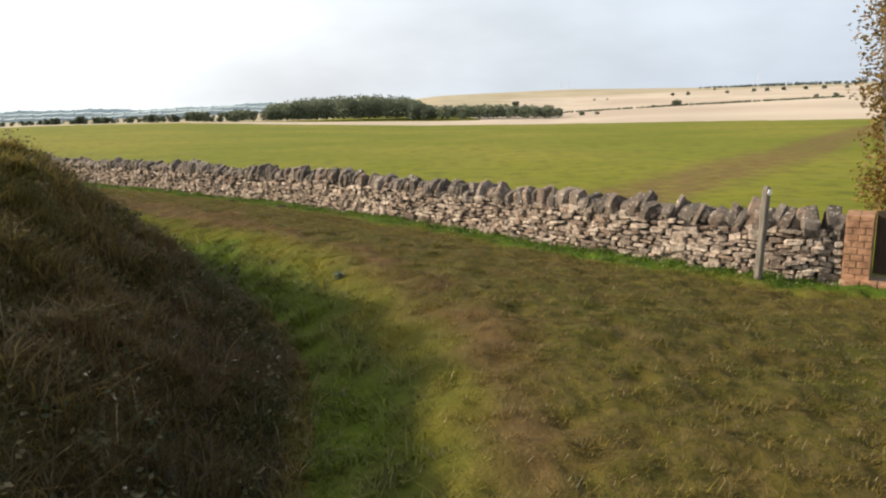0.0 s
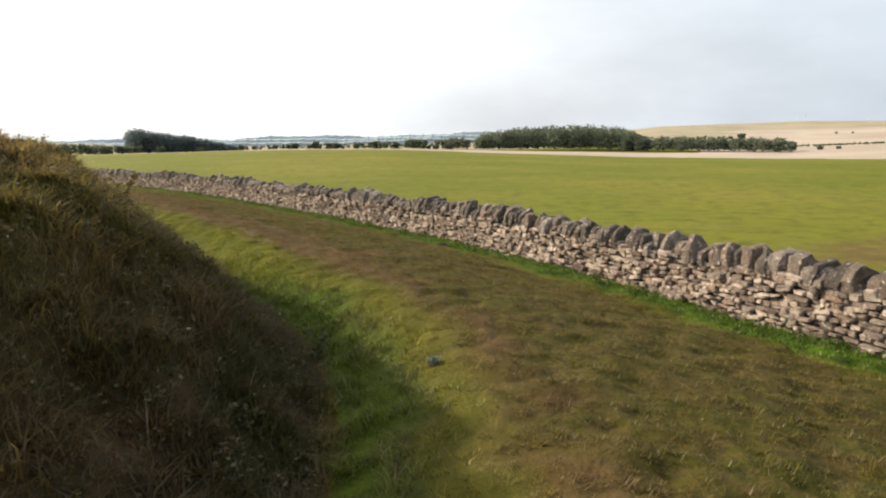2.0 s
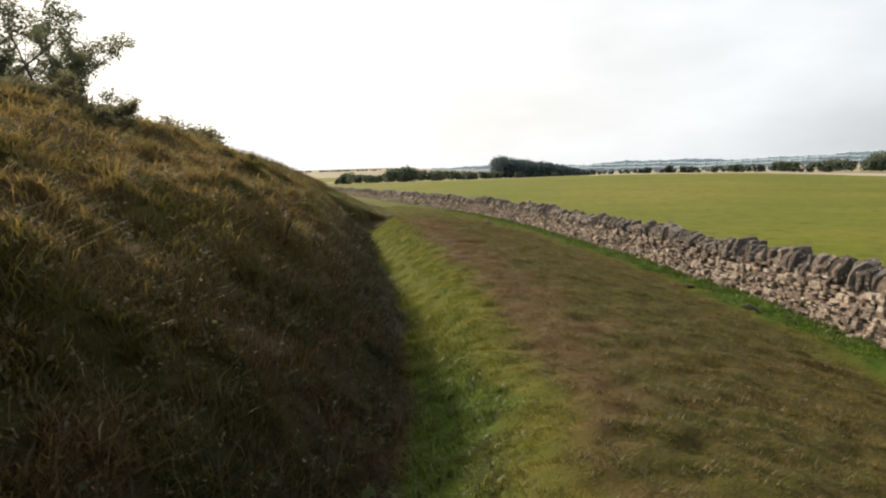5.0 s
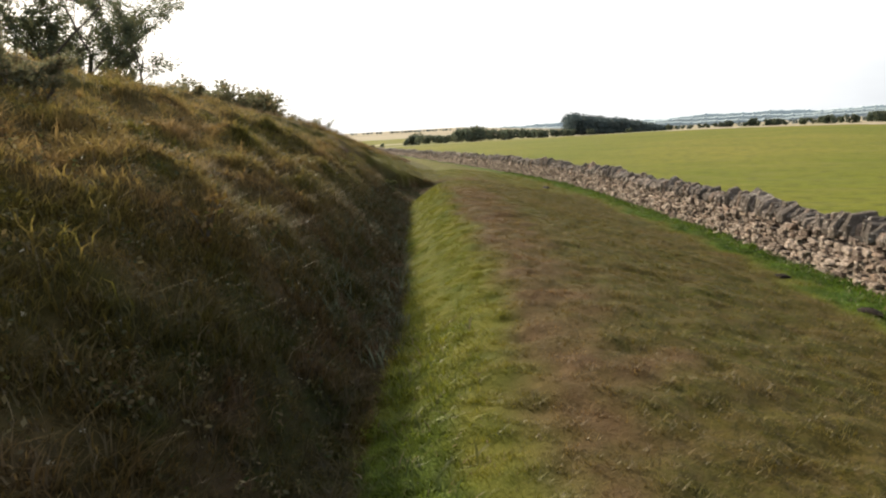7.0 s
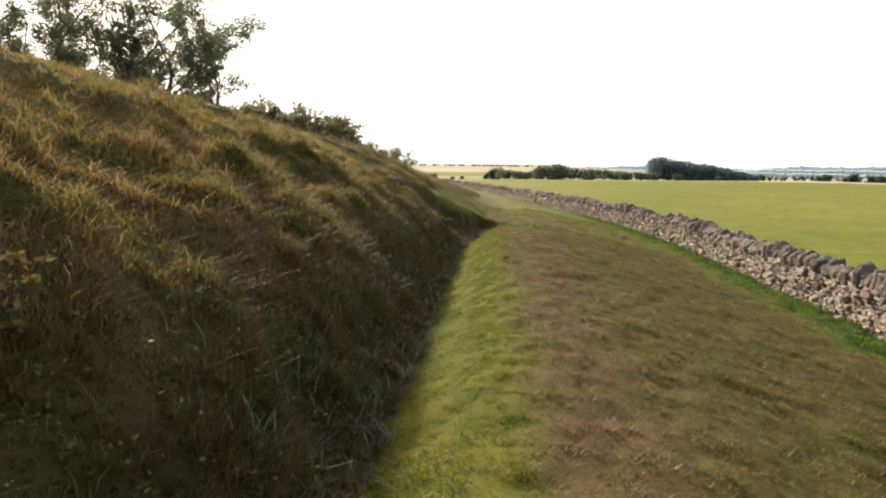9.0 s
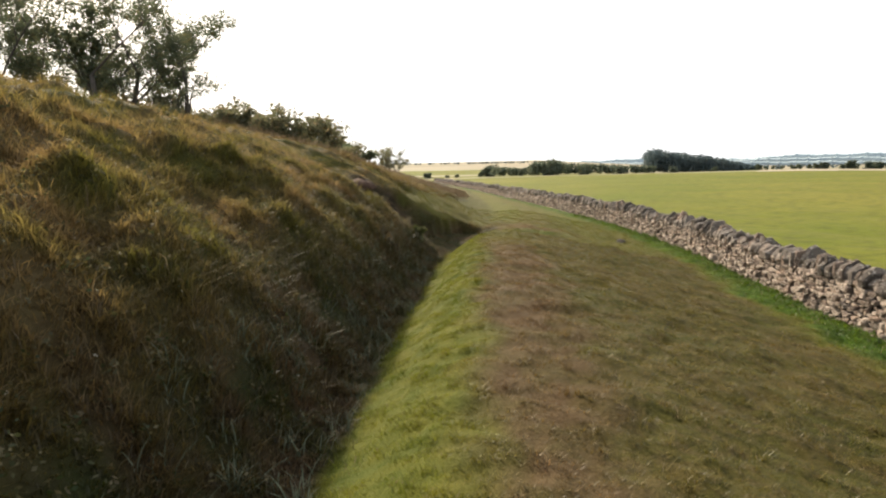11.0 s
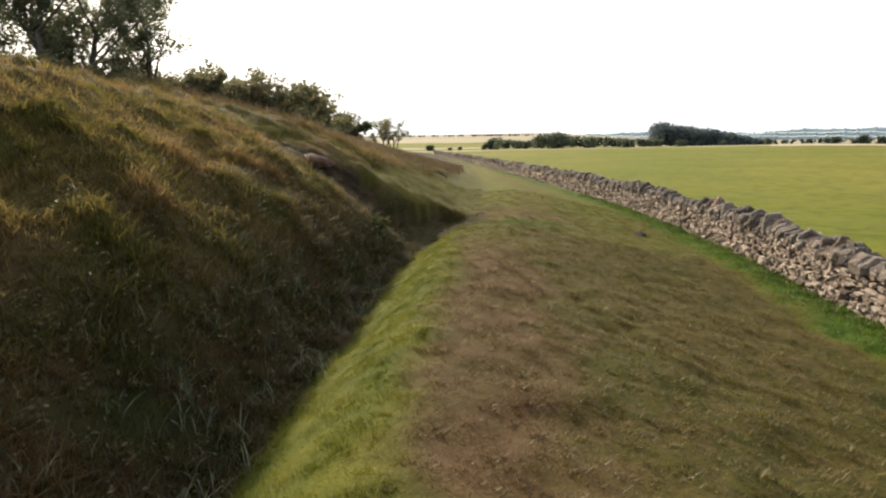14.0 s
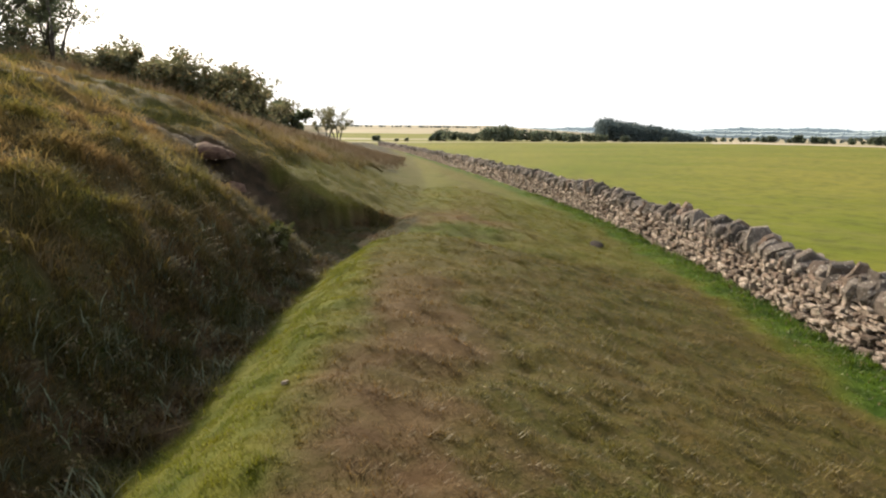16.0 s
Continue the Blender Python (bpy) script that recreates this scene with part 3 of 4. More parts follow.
def face_stone(rng, length, height, depth):
    """One walling stone, its face towards -y: an uneven outline with a chamfered front."""
    out = []
    n = 8
    for sx, sz in ((1, -1), (1, 1), (-1, 1), (-1, -1)):
        cut_x, cut_z = rng.uniform(0.04, 0.2), rng.uniform(0.06, 0.3)
        a = (sx * length * (0.5 - cut_x), sz * height * rng.uniform(0.42, 0.52))
        b = (sx * length * rng.uniform(0.44, 0.52), sz * height * (0.5 - cut_z))
        out += [a, b] if sx * sz < 0 else [b, a]
    V, F = [], []
    for y, k in ((depth, 0.9), (0.1, 1.0), (-rng.uniform(0.02, 0.3), rng.uniform(0.78, 0.94))):
        for x, z in out:
            V.append((x * k, y + rng.uniform(-0.08, 0.08), z * k))
    for i in range(2):
        for j in range(n):
            a, b = i * n + j, i * n + (j + 1) % n
            F.append((a, b, b + n, a + n))
    F.append(tuple(2 * n + j for j in range(n)))
    return V, F


def cope_stone(rng, thick, height, depth):
    """One upright coping slab: an uneven rounded outline across the wall, cut to a thickness along it."""
    peak = rng.uniform(-0.3, 0.25)
    out = [(-depth * 0.5, 0.0), (-depth * rng.uniform(0.44, 0.6), height * rng.uniform(0.3, 0.55)), (-depth * rng.uniform(0.3, 0.48), height * rng.uniform(0.62, 0.92)),
           (depth * peak, height * rng.uniform(0.9, 1.06)), (depth * (peak + rng.uniform(0.12, 0.3)), height * rng.uniform(0.72, 0.98)), (depth * rng.uniform(0.4, 0.52), height * rng.uniform(0.4, 0.75)), (depth * 0.5, 0.0)]
    n = len(out)
    V, F = [], []
    for x, k in ((-0.5, rng.uniform(0.72, 0.9)), (-0.36, 1.0), (0.34, rng.uniform(0.9, 1.04)), (0.5, rng.uniform(0.7, 0.9))):
        for y, z in out:
            V.append((x * thick + rng.uniform(-0.11, 0.11), y * k, height * 0.5 * (1 - k) + z * k + rng.uniform(-0.008, 0.008)))
    for i in range(3):
        for j in range(n):
            a, b = i * n + j, i * n + (j + 1) % n
            F.append((a, b, b + n, a + n))
    F.append(tuple(3 * n + j for j in range(n)))
    F.append(tuple(n - 1 - j for j in range(n)))
    return V, F


def build_wall():
    rng = random.Random(4)
    wall = tagged(new("dry_stone_wall"), "low grey dry stone wall with upright coping stones, standing in grass", "wall", kind="structure")
    total = WALL_LINE.s[-1]
    # rubble heart behind the faces
    V, F = [], []
    steps = np.concatenate([np.arange(0.02, 45, 0.6), np.arange(45, total, 2.5)])
    for s in steps:
        x, y, a = WALL_LINE.at(s)
        nx, ny = -math.sin(radians(a)), math.cos(radians(a))
        for off, z in ((-0.05, -0.2), (-0.075, BODY_H + 0.02), (-WIDE + 0.08, BODY_H + 0.02), (-WIDE + 0.05, -0.2)):
            V.append((x + nx * off, y + ny * off, WALL_Z + z))
    for i in range(len(steps) - 1):
        for j in range(4):
            a, b = i * 4 + j, i * 4 + (j + 1) % 4
            F.append((a, a + 4, b + 4, b))
    F += [(0, 1, 2, 3), tuple(len(V) - 4 + j for j in (3, 2, 1, 0))]
    child("wall_core", shape("wall_core", V, F, M_CORE), wall, label="dark rubble heart between the stone faces")
    single = [0, 0]
    shapes = [shape("wall_stone", *face_stone(rng, 1, 1, 1), M_STONE) for _ in range(26)]
    slabs = [shape("coping_stone", *cope_stone(rng, 1, 1, 1), M_COPE) for _ in range(26)]
    rest_v, rest_f, cope_v, cope_f = [], [], [], []

    def place(me, m, name, slot, store_v, store_f, near):
        if near and single[slot] < 300:
            single[slot] += 1
            child(name, me, wall, m)
            return
        base = len(store_v)
        store_v.extend(m @ v.co for v in me.vertices)
        store_f.extend(tuple(base + i for i in p.vertices) for p in me.polygons)

    # both faces, course on course
    for face in (1, -1):
        z = -0.06
        while z < BODY_H - 0.02:
            h = rng.uniform(0.036, 0.082) if z < 0.42 else rng.uniform(0.034, 0.06)
            s = 0.02
            while s < total:
                big = 1.0 if s < 45 else 2.2
                if face < 0 and s > 40:
                    break
                ln = rng.choice((0.08, 0.11, 0.15, 0.2, 0.27)) * rng.uniform(0.8, 1.2) * big * (0.75 + h * 3)
                x, y, a = WALL_LINE.at(s + ln / 2)
                wave = 0.026 * math.sin(s * 1.7 + z * 5) + 0.02 * math.sin(s * 4.1 + z * 9)
                hh = h * rng.choice((0.7, 0.9, 1.0, 1.1, 1.2, 1.7)) * rng.uniform(0.9, 1.1)
                m = pose(x, y, WALL_Z + z + h / 2 + wave, 0, 0, a + 180)
                if face > 0:
                    m = m @ pose(0, 0.012 + 0.05 * (z / BODY_H) + rng.uniform(-0.045, 0.03), 0, rng.uniform(-9, 9), rng.uniform(-9, 9), rng.uniform(-11, 11))
                else:
                    m = m @ pose(0, WIDE - 0.03 - 0.05 * (z / BODY_H), 0, 0, rng.uniform(-5, 5), 180)
                m = m @ Matrix.Diagonal((ln * 0.93, 1, hh * 0.88, 1))
                me = rng.choice(shapes)
                place(me, m @ Matrix.Diagonal((1, 0.11, 1, 1)), "wall_stone", 0, rest_v, rest_f, face > 0 and s < 11.5 and rng.random() < 0.8)
                s += ln
            z += h
    # coping, leaning along the wall
    s = 0.0
    while s < total:
        big = 1.0 if s < 45 else 1.8
        th = rng.choice((0.055, 0.07, 0.085, 0.1, 0.14)) * rng.uniform(0.85, 1.2) * big
        x, y, a = WALL_LINE.at(s + th / 2)
        tall = rng.choice((0.19, 0.23, 0.26, 0.29, 0.34)) * rng.uniform(0.85, 1.1) + 0.02 * math.sin(s * 2.1)
        lean = 6 + 9 * math.sin(s * 0.9) + rng.uniform(-11, 11) + (rng.uniform(-22, 22) if rng.random() < 0.15 else 0)
        m = pose(x, y, WALL_Z + BODY_H - 0.03 + 0.03 * math.sin(s * 0.8), 0, 0, a + 180) @ pose(0, WIDE / 2 + rng.uniform(-0.06, 0.05), 0, rng.uniform(-9, 9), lean, rng.uniform(-15, 15))
        m = m @ Matrix.Diagonal((th * 1.12, WIDE * rng.uniform(0.66, 0.98), tall, 1))
        place(rng.choice(slabs), m, "coping_stone", 1, cope_v, cope_f, s < 42)
        s += th * rng.uniform(0.95, 1.2)
    for nm, v, f, mt in (("wall_stones_beyond", rest_v, rest_f, M_STONE_MANY), ("coping_beyond", cope_v, cope_f, M_COPE_MANY)):
        tagged(child(nm, shape(nm, v, f, mt), wall), kind="stuff")


def build_post():
    x, y = 3.57, 7.79
    post = tagged(new("waymark_post"), "grey weathered oak waymark post before the stone wall", "post")
    post.matrix_basis = pose(x, y, z_at(x, y) - 0.05, 1.5, 1.5, 30)
    V, F = [], []
    block(V, F, 0.074, 0.074, 1.1, chamfer=0.012)
    child("shaft", shape("shaft", V, F, M_POST), post)
    V, F = [], []
    pts = [Vector((0, -0.037, 1.05)), Vector((0, -0.045, 1.05))]
    tube(V, F, pts, [0.036, 0.034], 14)
    child("waymark_disc", shape("waymark_disc", V, F, M_WHITE), post, label="white round waymark disc")
    V, F = [], []
    block(V, F, 0.07, 0.07, 0.02, (0, 0, 1.098), 0.02)
    child("cap", shape("cap", V, F, M_POST), post, label="weathered bevelled top")


def build_pier():
    """The brick pier at the wall's end, with its plinth and dark boards for the shaded gap beside it."""
    rng = random.Random(8)
    bx, by, a = 4.53, 7.55, 146.0
    pier = tagged(new("brick_pier"), "orange brick gate pier on a brick plinth at the wall's end", "pier")
    pier.matrix_basis = pose(bx, by, WALL_Z - 0.02, 0, 0, a + 180)
    V, F = [], []
    block(V, F, 0.27, 0.42, 0.76, (0.02, 0.2, 0.0), 0.01)
    block(V, F, 0.98, 0.44, 0.13, (0.36, 0.12, -0.06), 0.01)
    child("mortar_core", shape("mortar_core", V, F, M_MORTAR), pier)
    V, F = [], []
    block(V, F, 1, 1, 1, (0, 0, 0), 0.05)
    brick = shape("brick", V, F, M_BRICK)
    for c in range(10):
        z = 0.075 * c
        cells = [(-0.048, 0.13), (0.09, 0.13)] if c % 2 else [(-0.08, 0.065), (0.02, 0.12), (0.122, 0.065)]
        for cx, ln in cells:
            child("brick", brick, pier, pose(cx, 0.03 + rng.uniform(-0.006, 0.006), z, 0, 0, rng.uniform(-2, 2)) @ Matrix.Diagonal((ln, 0.11, 0.064, 1)))
    for cx in (-0.05, 0.09):
        child("brick", brick, pier, pose(cx, 0.19 + rng.uniform(-0.01, 0.01), 0.745, 0, 0, rng.uniform(-2, 2)) @ Matrix.Diagonal((0.135, 0.43, 0.06, 1)))
    for c in range(2):
        for i in range(6):
            child("brick", brick, pier, pose(-0.06 + i * 0.17 + c * 0.05, -0.07, -0.05 + c * 0.072, 0, 0, rng.uniform(-3, 3)) @ Matrix.Diagonal((0.155, 0.16, 0.062, 1)))
    # added boards and rails, standing for the dark shaded gap
    gate = tagged(new("timber_gate"), "dark upright boards added for the shaded gap beside the brick pier", "gate")
    gate.matrix_basis = pose(bx, by, WALL_Z + 0.10, 0, 0, a + 180)
    for i in range(5):
        V, F = [], []
        block(V, F, 0.155, 0.035, 0.72, (0.25 + 0.165 * i, 0.2, 0.0), 0.008)
        child("board", shape("board", V, F, M_GAP_SHADE), gate)
    for z in (0.1, 0.52):
        V, F = [], []
        block(V, F, 0.82, 0.03, 0.08, (0.58, 0.235, z), 0.006)
        child("rail", shape("rail", V, F, M_GAP_SHADE), gate)
    for i in range(5):
        px, py = 4.55 + 0.16 * i + rng.uniform(-0.03, 0.03), 6.55 - 0.09 * i + rng.uniform(-0.12, 0.12)
        loose = tagged(new("loose_brick", brick), "weathered orange brick lying sunk in the grass", "brick", "bricks in the grass")
        loose.matrix_basis = pose(px, py, z_at(px, py) - 0.025, rng.uniform(-8, 8), rng.uniform(-8, 8), rng.uniform(0, 180)) @ Matrix.Diagonal((0.21, 0.11, 0.065, 1))


build_wall()
build_post()
build_pier()


# ---- trees and shrubs ----
def crown_mesh(name, centres, size, count, mat, rng, flat=0.5):
    """Leaves as small bent quads scattered in clumps round the centres."""
    c = np.array([tuple(p[0]) for p in centres])
    rad = np.array([p[1] for p in centres])
    pick = rng.randint(0, len(c), count)
    v = rng.normal(size=(count, 3))
    v /= np.linalg.norm(v, axis=1, keepdims=True)
    v *= (rng.uniform(0, 1, (count, 1)) ** 0.45) * rad[pick][:, None]
    v[:, 2] *= 0.8
    p = c[pick] + v
    u = rng.normal(size=(count, 3))
    u[:, 2] *= flat
    u /= np.linalg.norm(u, axis=1, keepdims=True)
    w = np.cross(u, rng.normal(size=(count, 3)))
    w /= np.maximum(np.linalg.norm(w, axis=1, keepdims=True), 1e-6)
    ln = size * rng.uniform(0.6, 1.4, (count, 1))
    verts = np.stack([p - u * ln, p + w * ln * 0.55, p + u * ln, p - w * ln * 0.55], 1).reshape(-1, 3)
    i = np.arange(count)[:, None] * 4
    tris = np.concatenate([i + np.array([0, 1, 2]), i + np.array([0, 2, 3])])
    return tri_mesh(name, verts, tris, mat)


def woody(rng, height, stems, spread, levels=3):
    """Tapered stems that fork; gives the mesh lists and the ends of twigs."""
    V, F, ends = [], [], []

    def grow(p, way, ln, rad, lev):
        pts, radii = [p], [rad]
        bends = 4
        for i in range(bends):
            way = (way + Vector((rng.uniform(-1, 1), rng.uniform(-1, 1), rng.uniform(-0.3, 0.6))) * 0.16).normalized()
            p = p + way * ln / bends
            pts.append(p)
            radii.append(rad * (1 - 0.5 * (i + 1) / bends))
            if lev > 0 and i >= 1:
                for _ in range(1 if lev > 1 else 2):
                    side = Vector((rng.uniform(-1, 1), rng.uniform(-1, 1), rng.uniform(0.0, 0.7))).normalized()
                    grow(p, (way * 0.55 + side * 0.75).normalized(), ln * rng.uniform(0.45, 0.62), radii[-1] * 0.6, lev - 1)
        tube(V, F, pts, radii, 6 if lev > 1 else 4)
        if lev <= 1:
            ends.append((p, ln * 0.5))
            ends.append((pts[-2], ln * 0.45))

    for k in range(stems):
        a = 2 * math.pi * k / stems + rng.uniform(-0.4, 0.4)
        way = Vector((math.cos(a) * spread, math.sin(a) * spread, 1)).normalized() if stems > 1 else Vector((0.03, 0, 1))
        grow(Vector((math.cos(a) * 0.1 * stems, math.sin(a) * 0.1 * stems, -0.1)), way, height * rng.uniform(0.52, 0.64), height * 0.017 + 0.02, levels)
    return V, F, ends


def make_tree(name, label, category, seed, height, stems, spread, leaves, size, mat, levels=3, clump=1.0, skirt=0, skirt_width=0.55, skirt_size=0.26, skirt_top=0.45):
    rng = random.Random(seed)
    V, F, ends = woody(rng, height, stems, spread, levels)
    top = tagged(new(name), label, category)
    child("trunk", shape("trunk", V, F, M_BARK, True), top, label="grey branching trunk and limbs")
    ends = [(p, max(r * clump, size * 1.5)) for p, r in ends]
    for i in range(skirt):
        a, q = rng.uniform(0, 2 * math.pi), height * rng.uniform(0.1, skirt_width)
        ends.append((Vector((math.cos(a) * q, math.sin(a) * q, height * rng.uniform(0.05, skirt_top))), height * skirt_size))
    child("crown", crown_mesh("crown", ends, size, leaves, mat, np.random.RandomState(seed)), top, label="loose leafy crown with gaps")
    return top


def stand(ob, x, y, turn=0.0, scale=1.0, sink=0.1):
    ob.matrix_basis = pose(x, y, z_at(x, y) - sink, 0, 0, turn)
    ob.scale = (scale, scale, scale)
    return ob


def copy_at(ob, x, y, turn=0.0, scale=1.0, sink=0.1):
    c = copy_thing(ob, pose(x, y, z_at(x, y) - sink, 0, 0, turn))
    c.scale = (scale, scale, scale)
    return c


def bearing(az, r, from_x=-8.5, from_y=14.8):
    return from_x - r * math.sin(radians(az)), from_y + r * math.cos(radians(az))


def build_trees():
    rng = random.Random(21)
    ash = make_tree("ash_tree", "tall ash tree with thin dull green foliage behind the mound", "tree", 31, 10.5, 4, 0.4, 24000, 0.072, M_ASH, 3, 0.95, 5, 0.3)
    ash["group"] = "trees behind the mound"
    stand(ash, *bearing(89.5, 36), 20, 1.12)
    for az, r, k, t in ((84.0, 39, 0.95, 130), (96, 42, 1.1, 250), (104, 46, 1.15, 60)):
        copy_at(ash, *bearing(az, r), t, k)
    shrub = make_tree("hawthorn_shrub", "scrubby brown-green hawthorn bush behind the mound", "shrub", 52, 3.6, 5, 0.6, 9000, 0.075, M_SHRUB, 2, 1.25, 16)
    shrub["group"] = "scrub behind the mound"
    stand(shrub, *bearing(79.6, 42), 0, 1.6)
    for az, r, k in ((82, 37, 1.6), (85.5, 36, 1.5), (89, 35, 1.45), (93, 34, 1.5), (77.6, 44, 1.65), (76.2, 46, 1.5), (74.8, 48, 1.75), (73.5, 51, 1.85), (72.2, 54, 1.7), (71, 58, 1.8), (69.9, 62, 1.5)):
        copy_at(shrub, *bearing(az, r), rng.uniform(0, 360), k)
    low = copy_at(shrub, -9.1, 8.5, 40, 0.2)
    tagged(low, "dark low thorn bush on the crown of the mound")
    tagged(copy_at(shrub, -10.1, 8.2, 140, 0.22), "dark low thorn bush on the crown of the mound")
    light = make_tree("field_maple", "small thin-leaved maple behind the mound", "tree", 77, 6.4, 3, 0.4, 1500, 0.15, M_SHRUB, 2, 0.9)
    stand(light, *bearing(68.7, 72), 40, 1.15)
    round_tree = make_tree("round_thorn_tree", "dark dense round-headed thorn tree behind the mound", "tree", 88, 5.0, 2, 0.5, 4200, 0.17, M_ASH, 2, 1.35)
    stand(round_tree, *bearing(66.5, 86), 0, 1.25)
    copy_at(light, *bearing(63.4, 115), 10, 0.95)
    copy_at(light, *bearing(62.4, 120), 80, 0.95)
    rust = make_tree("hedgerow_tree", "leafy hedgerow tree turning orange brown beside the wall's end", "tree", 12, 5.2, 5, 0.1, 80000, 0.03, M_RUST, 0, 0.3, 200, 0.19, 0.08, 0.9)
    stand(rust, 6.78, 9.05, 0, 1.0)


def build_far_woods():
    """Single bushes that stand apart are things; the closed woods are stuff."""
    rng = random.Random(5)
    bush = make_tree("hedge_bush", "dark rounded hedgerow bush at the far side of the field", "bush", 91, 6.0, 3, 0.45, 2600, 0.36, M_WOOD, 1, 1.1, 14)
    bush["group"] = "bushes along the far hedge"
    spots = []
    for az, k in ((58.6, 0.6), (57.0, 0.3), (56.2, 0.4), (53.7, 1.0), (48.5, 1.25), (46.0, 0.8), (43.2, 0.75), (39.2, 0.6), (36.2, 0.5), (33.2, 0.6)):
        spots.append((az, rng.uniform(275, 300), k * 0.9))
    for i in range(26):
        az = 30 - i * 0.55
        if rng.random() < 0.4:
            spots.append((az, 300, rng.uniform(0.3, 0.7)))
    for az, r, k in ((-12.0, 330, 0.6), (-13.2, 330, 0.4), (-19.1, 420, 1.1), (-20.6, 420, 0.4), (-17.4, 420, 0.5), (-28.6, 480, 0.7), (-29.8, 480, 0.75), (-15.6, 420, 0.35),
                     (-6.2, 750, 1.6), (-5.4, 760, 0.9), (-4.6, 760, 0.8), (-12.4, 900, 1.2), (-13.4, 900, 1.0), (-18.3, 950, 1.6), (-19.4, 950, 1.9), (-22.2, 950, 1.6), (-24, 980, 2.0), (-24.9, 980, 2.2), (-26, 1000, 2.0), (-27.4, 1000, 1.7), (-28.6, 1000, 2.0), (-30, 1000, 2.0), (-21.2, 1300, 1.5), (-0.5, 700, 1.3), (-1.6, 700, 0.9)):
        spots.append((az, r, k))
    first = True
    for az, r, k in spots:
        k = k * (0.45 if r > 880 else 0.7 if az < 5 else 1.0)
        x, y = MID[0] - r * math.sin(radians(az)), MID[1] + r * math.cos(radians(az))
        if first:
            stand(bush, x, y, rng.uniform(0, 360), k, 0.3)
            first = False
        else:
            copy_at(bush, x, y, rng.uniform(0, 360), k * rng.uniform(0.92, 1.08), 0.3)
    nrng = np.random.RandomState(3)

    def wood(name, label, az0, az1, r0, r1, n, top, size, leaves, mat=M_WOOD):
        cs = []
        for _ in range(n):
            az = nrng.uniform(az0, az1)
            r = nrng.uniform(r0, r1)
            x, y = MID[0] - r * math.sin(radians(az)), MID[1] + r * math.cos(radians(az))
            h = np.interp(az, *top) * nrng.uniform(0.8, 1.05)
            z = z_at(x, y)
            w = h * 0.34
            cs += [((x, y, z + h * 0.72), w), ((x + nrng.uniform(-1, 1), y, z + h * 0.36), w * 1.05)]
        tagged(new(name, crown_mesh(name, cs, size, leaves, mat, nrng, 0.8)), label, "woodland", kind="stuff")

    wood("plantation", "dark conifer plantation rising beyond the fields", 33.6, 41.2, 520, 600, 330, ([33.4, 35.5, 38, 40.6, 41.3], [4.5, 10.0, 14.5, 18.0, 18.0]), 0.8, 46000, M_HAZED_CONIFER)
    wood("woodland", "dark mixed woodland beyond the stubble field", 0.8, 13.5, 310, 370, 260, ([0.8, 2.5, 6, 10, 13.5], [7.5, 11.0, 12.0, 11.0, 8.0]), 0.6, 30000)
    wood("wood_edge", "low dark wood edge and thicket along the stubble", -10.6, 2.0, 305, 330, 130, ([-10.6, -9.8, -5, 2], [4.0, 5.5, 6.5, 7.0]), 0.5, 15000)
    wood("overgrown_hedge", "dark overgrown hedge along the far side of the field", 40.5, 54.3, 285, 305, 120, ([40.5, 43, 45, 47.4, 48.4, 49.6, 51, 52.6, 53.6, 54.3], [3.0, 3.5, 4.5, 5.0, 7.5, 6.0, 3.6, 4.2, 5.8, 2.0]), 0.5, 12000)
    wood("thin_hedge", "low broken hedge along the stubble", 20, 33, 295, 320, 24, ([20, 26, 33], [3.4, 2.4, 1.6]), 0.4, 3000)
    wood("far_hedge", "low dark hedgerow beyond the field", 12.5, 20, 305, 325, 34, ([12.5, 20], [6.2, 4.2]), 0.45, 7000)
    wood("valley_trees", "distant valley trees and hedges", 4, 40, 1400, 2900, 260, ([4, 40], [9.0, 8.0]), 2.6, 6000, M_HAZED_WOOD)
    wood("ridge_hedge", "dark hedge along the far ridge", 44, 64, 1290, 1310, 160, ([44, 64], [3.0, 3.5]), 1.3, 5000, M_HAZED_WOOD)
    wood("hill_hedge", "dark hedges across the far hillside", -31, -3, 415, 425, 420, ([-31, -3], [0.95, 0.9]), 0.5, 7000)
    wood("hilltop_wood", "low wood along the far hilltop", -31, -20, 2100, 2180, 120, ([-31, -26, -20], [8.0, 8.0, 3.0]), 3.0, 5000, M_HAZED_WOOD)


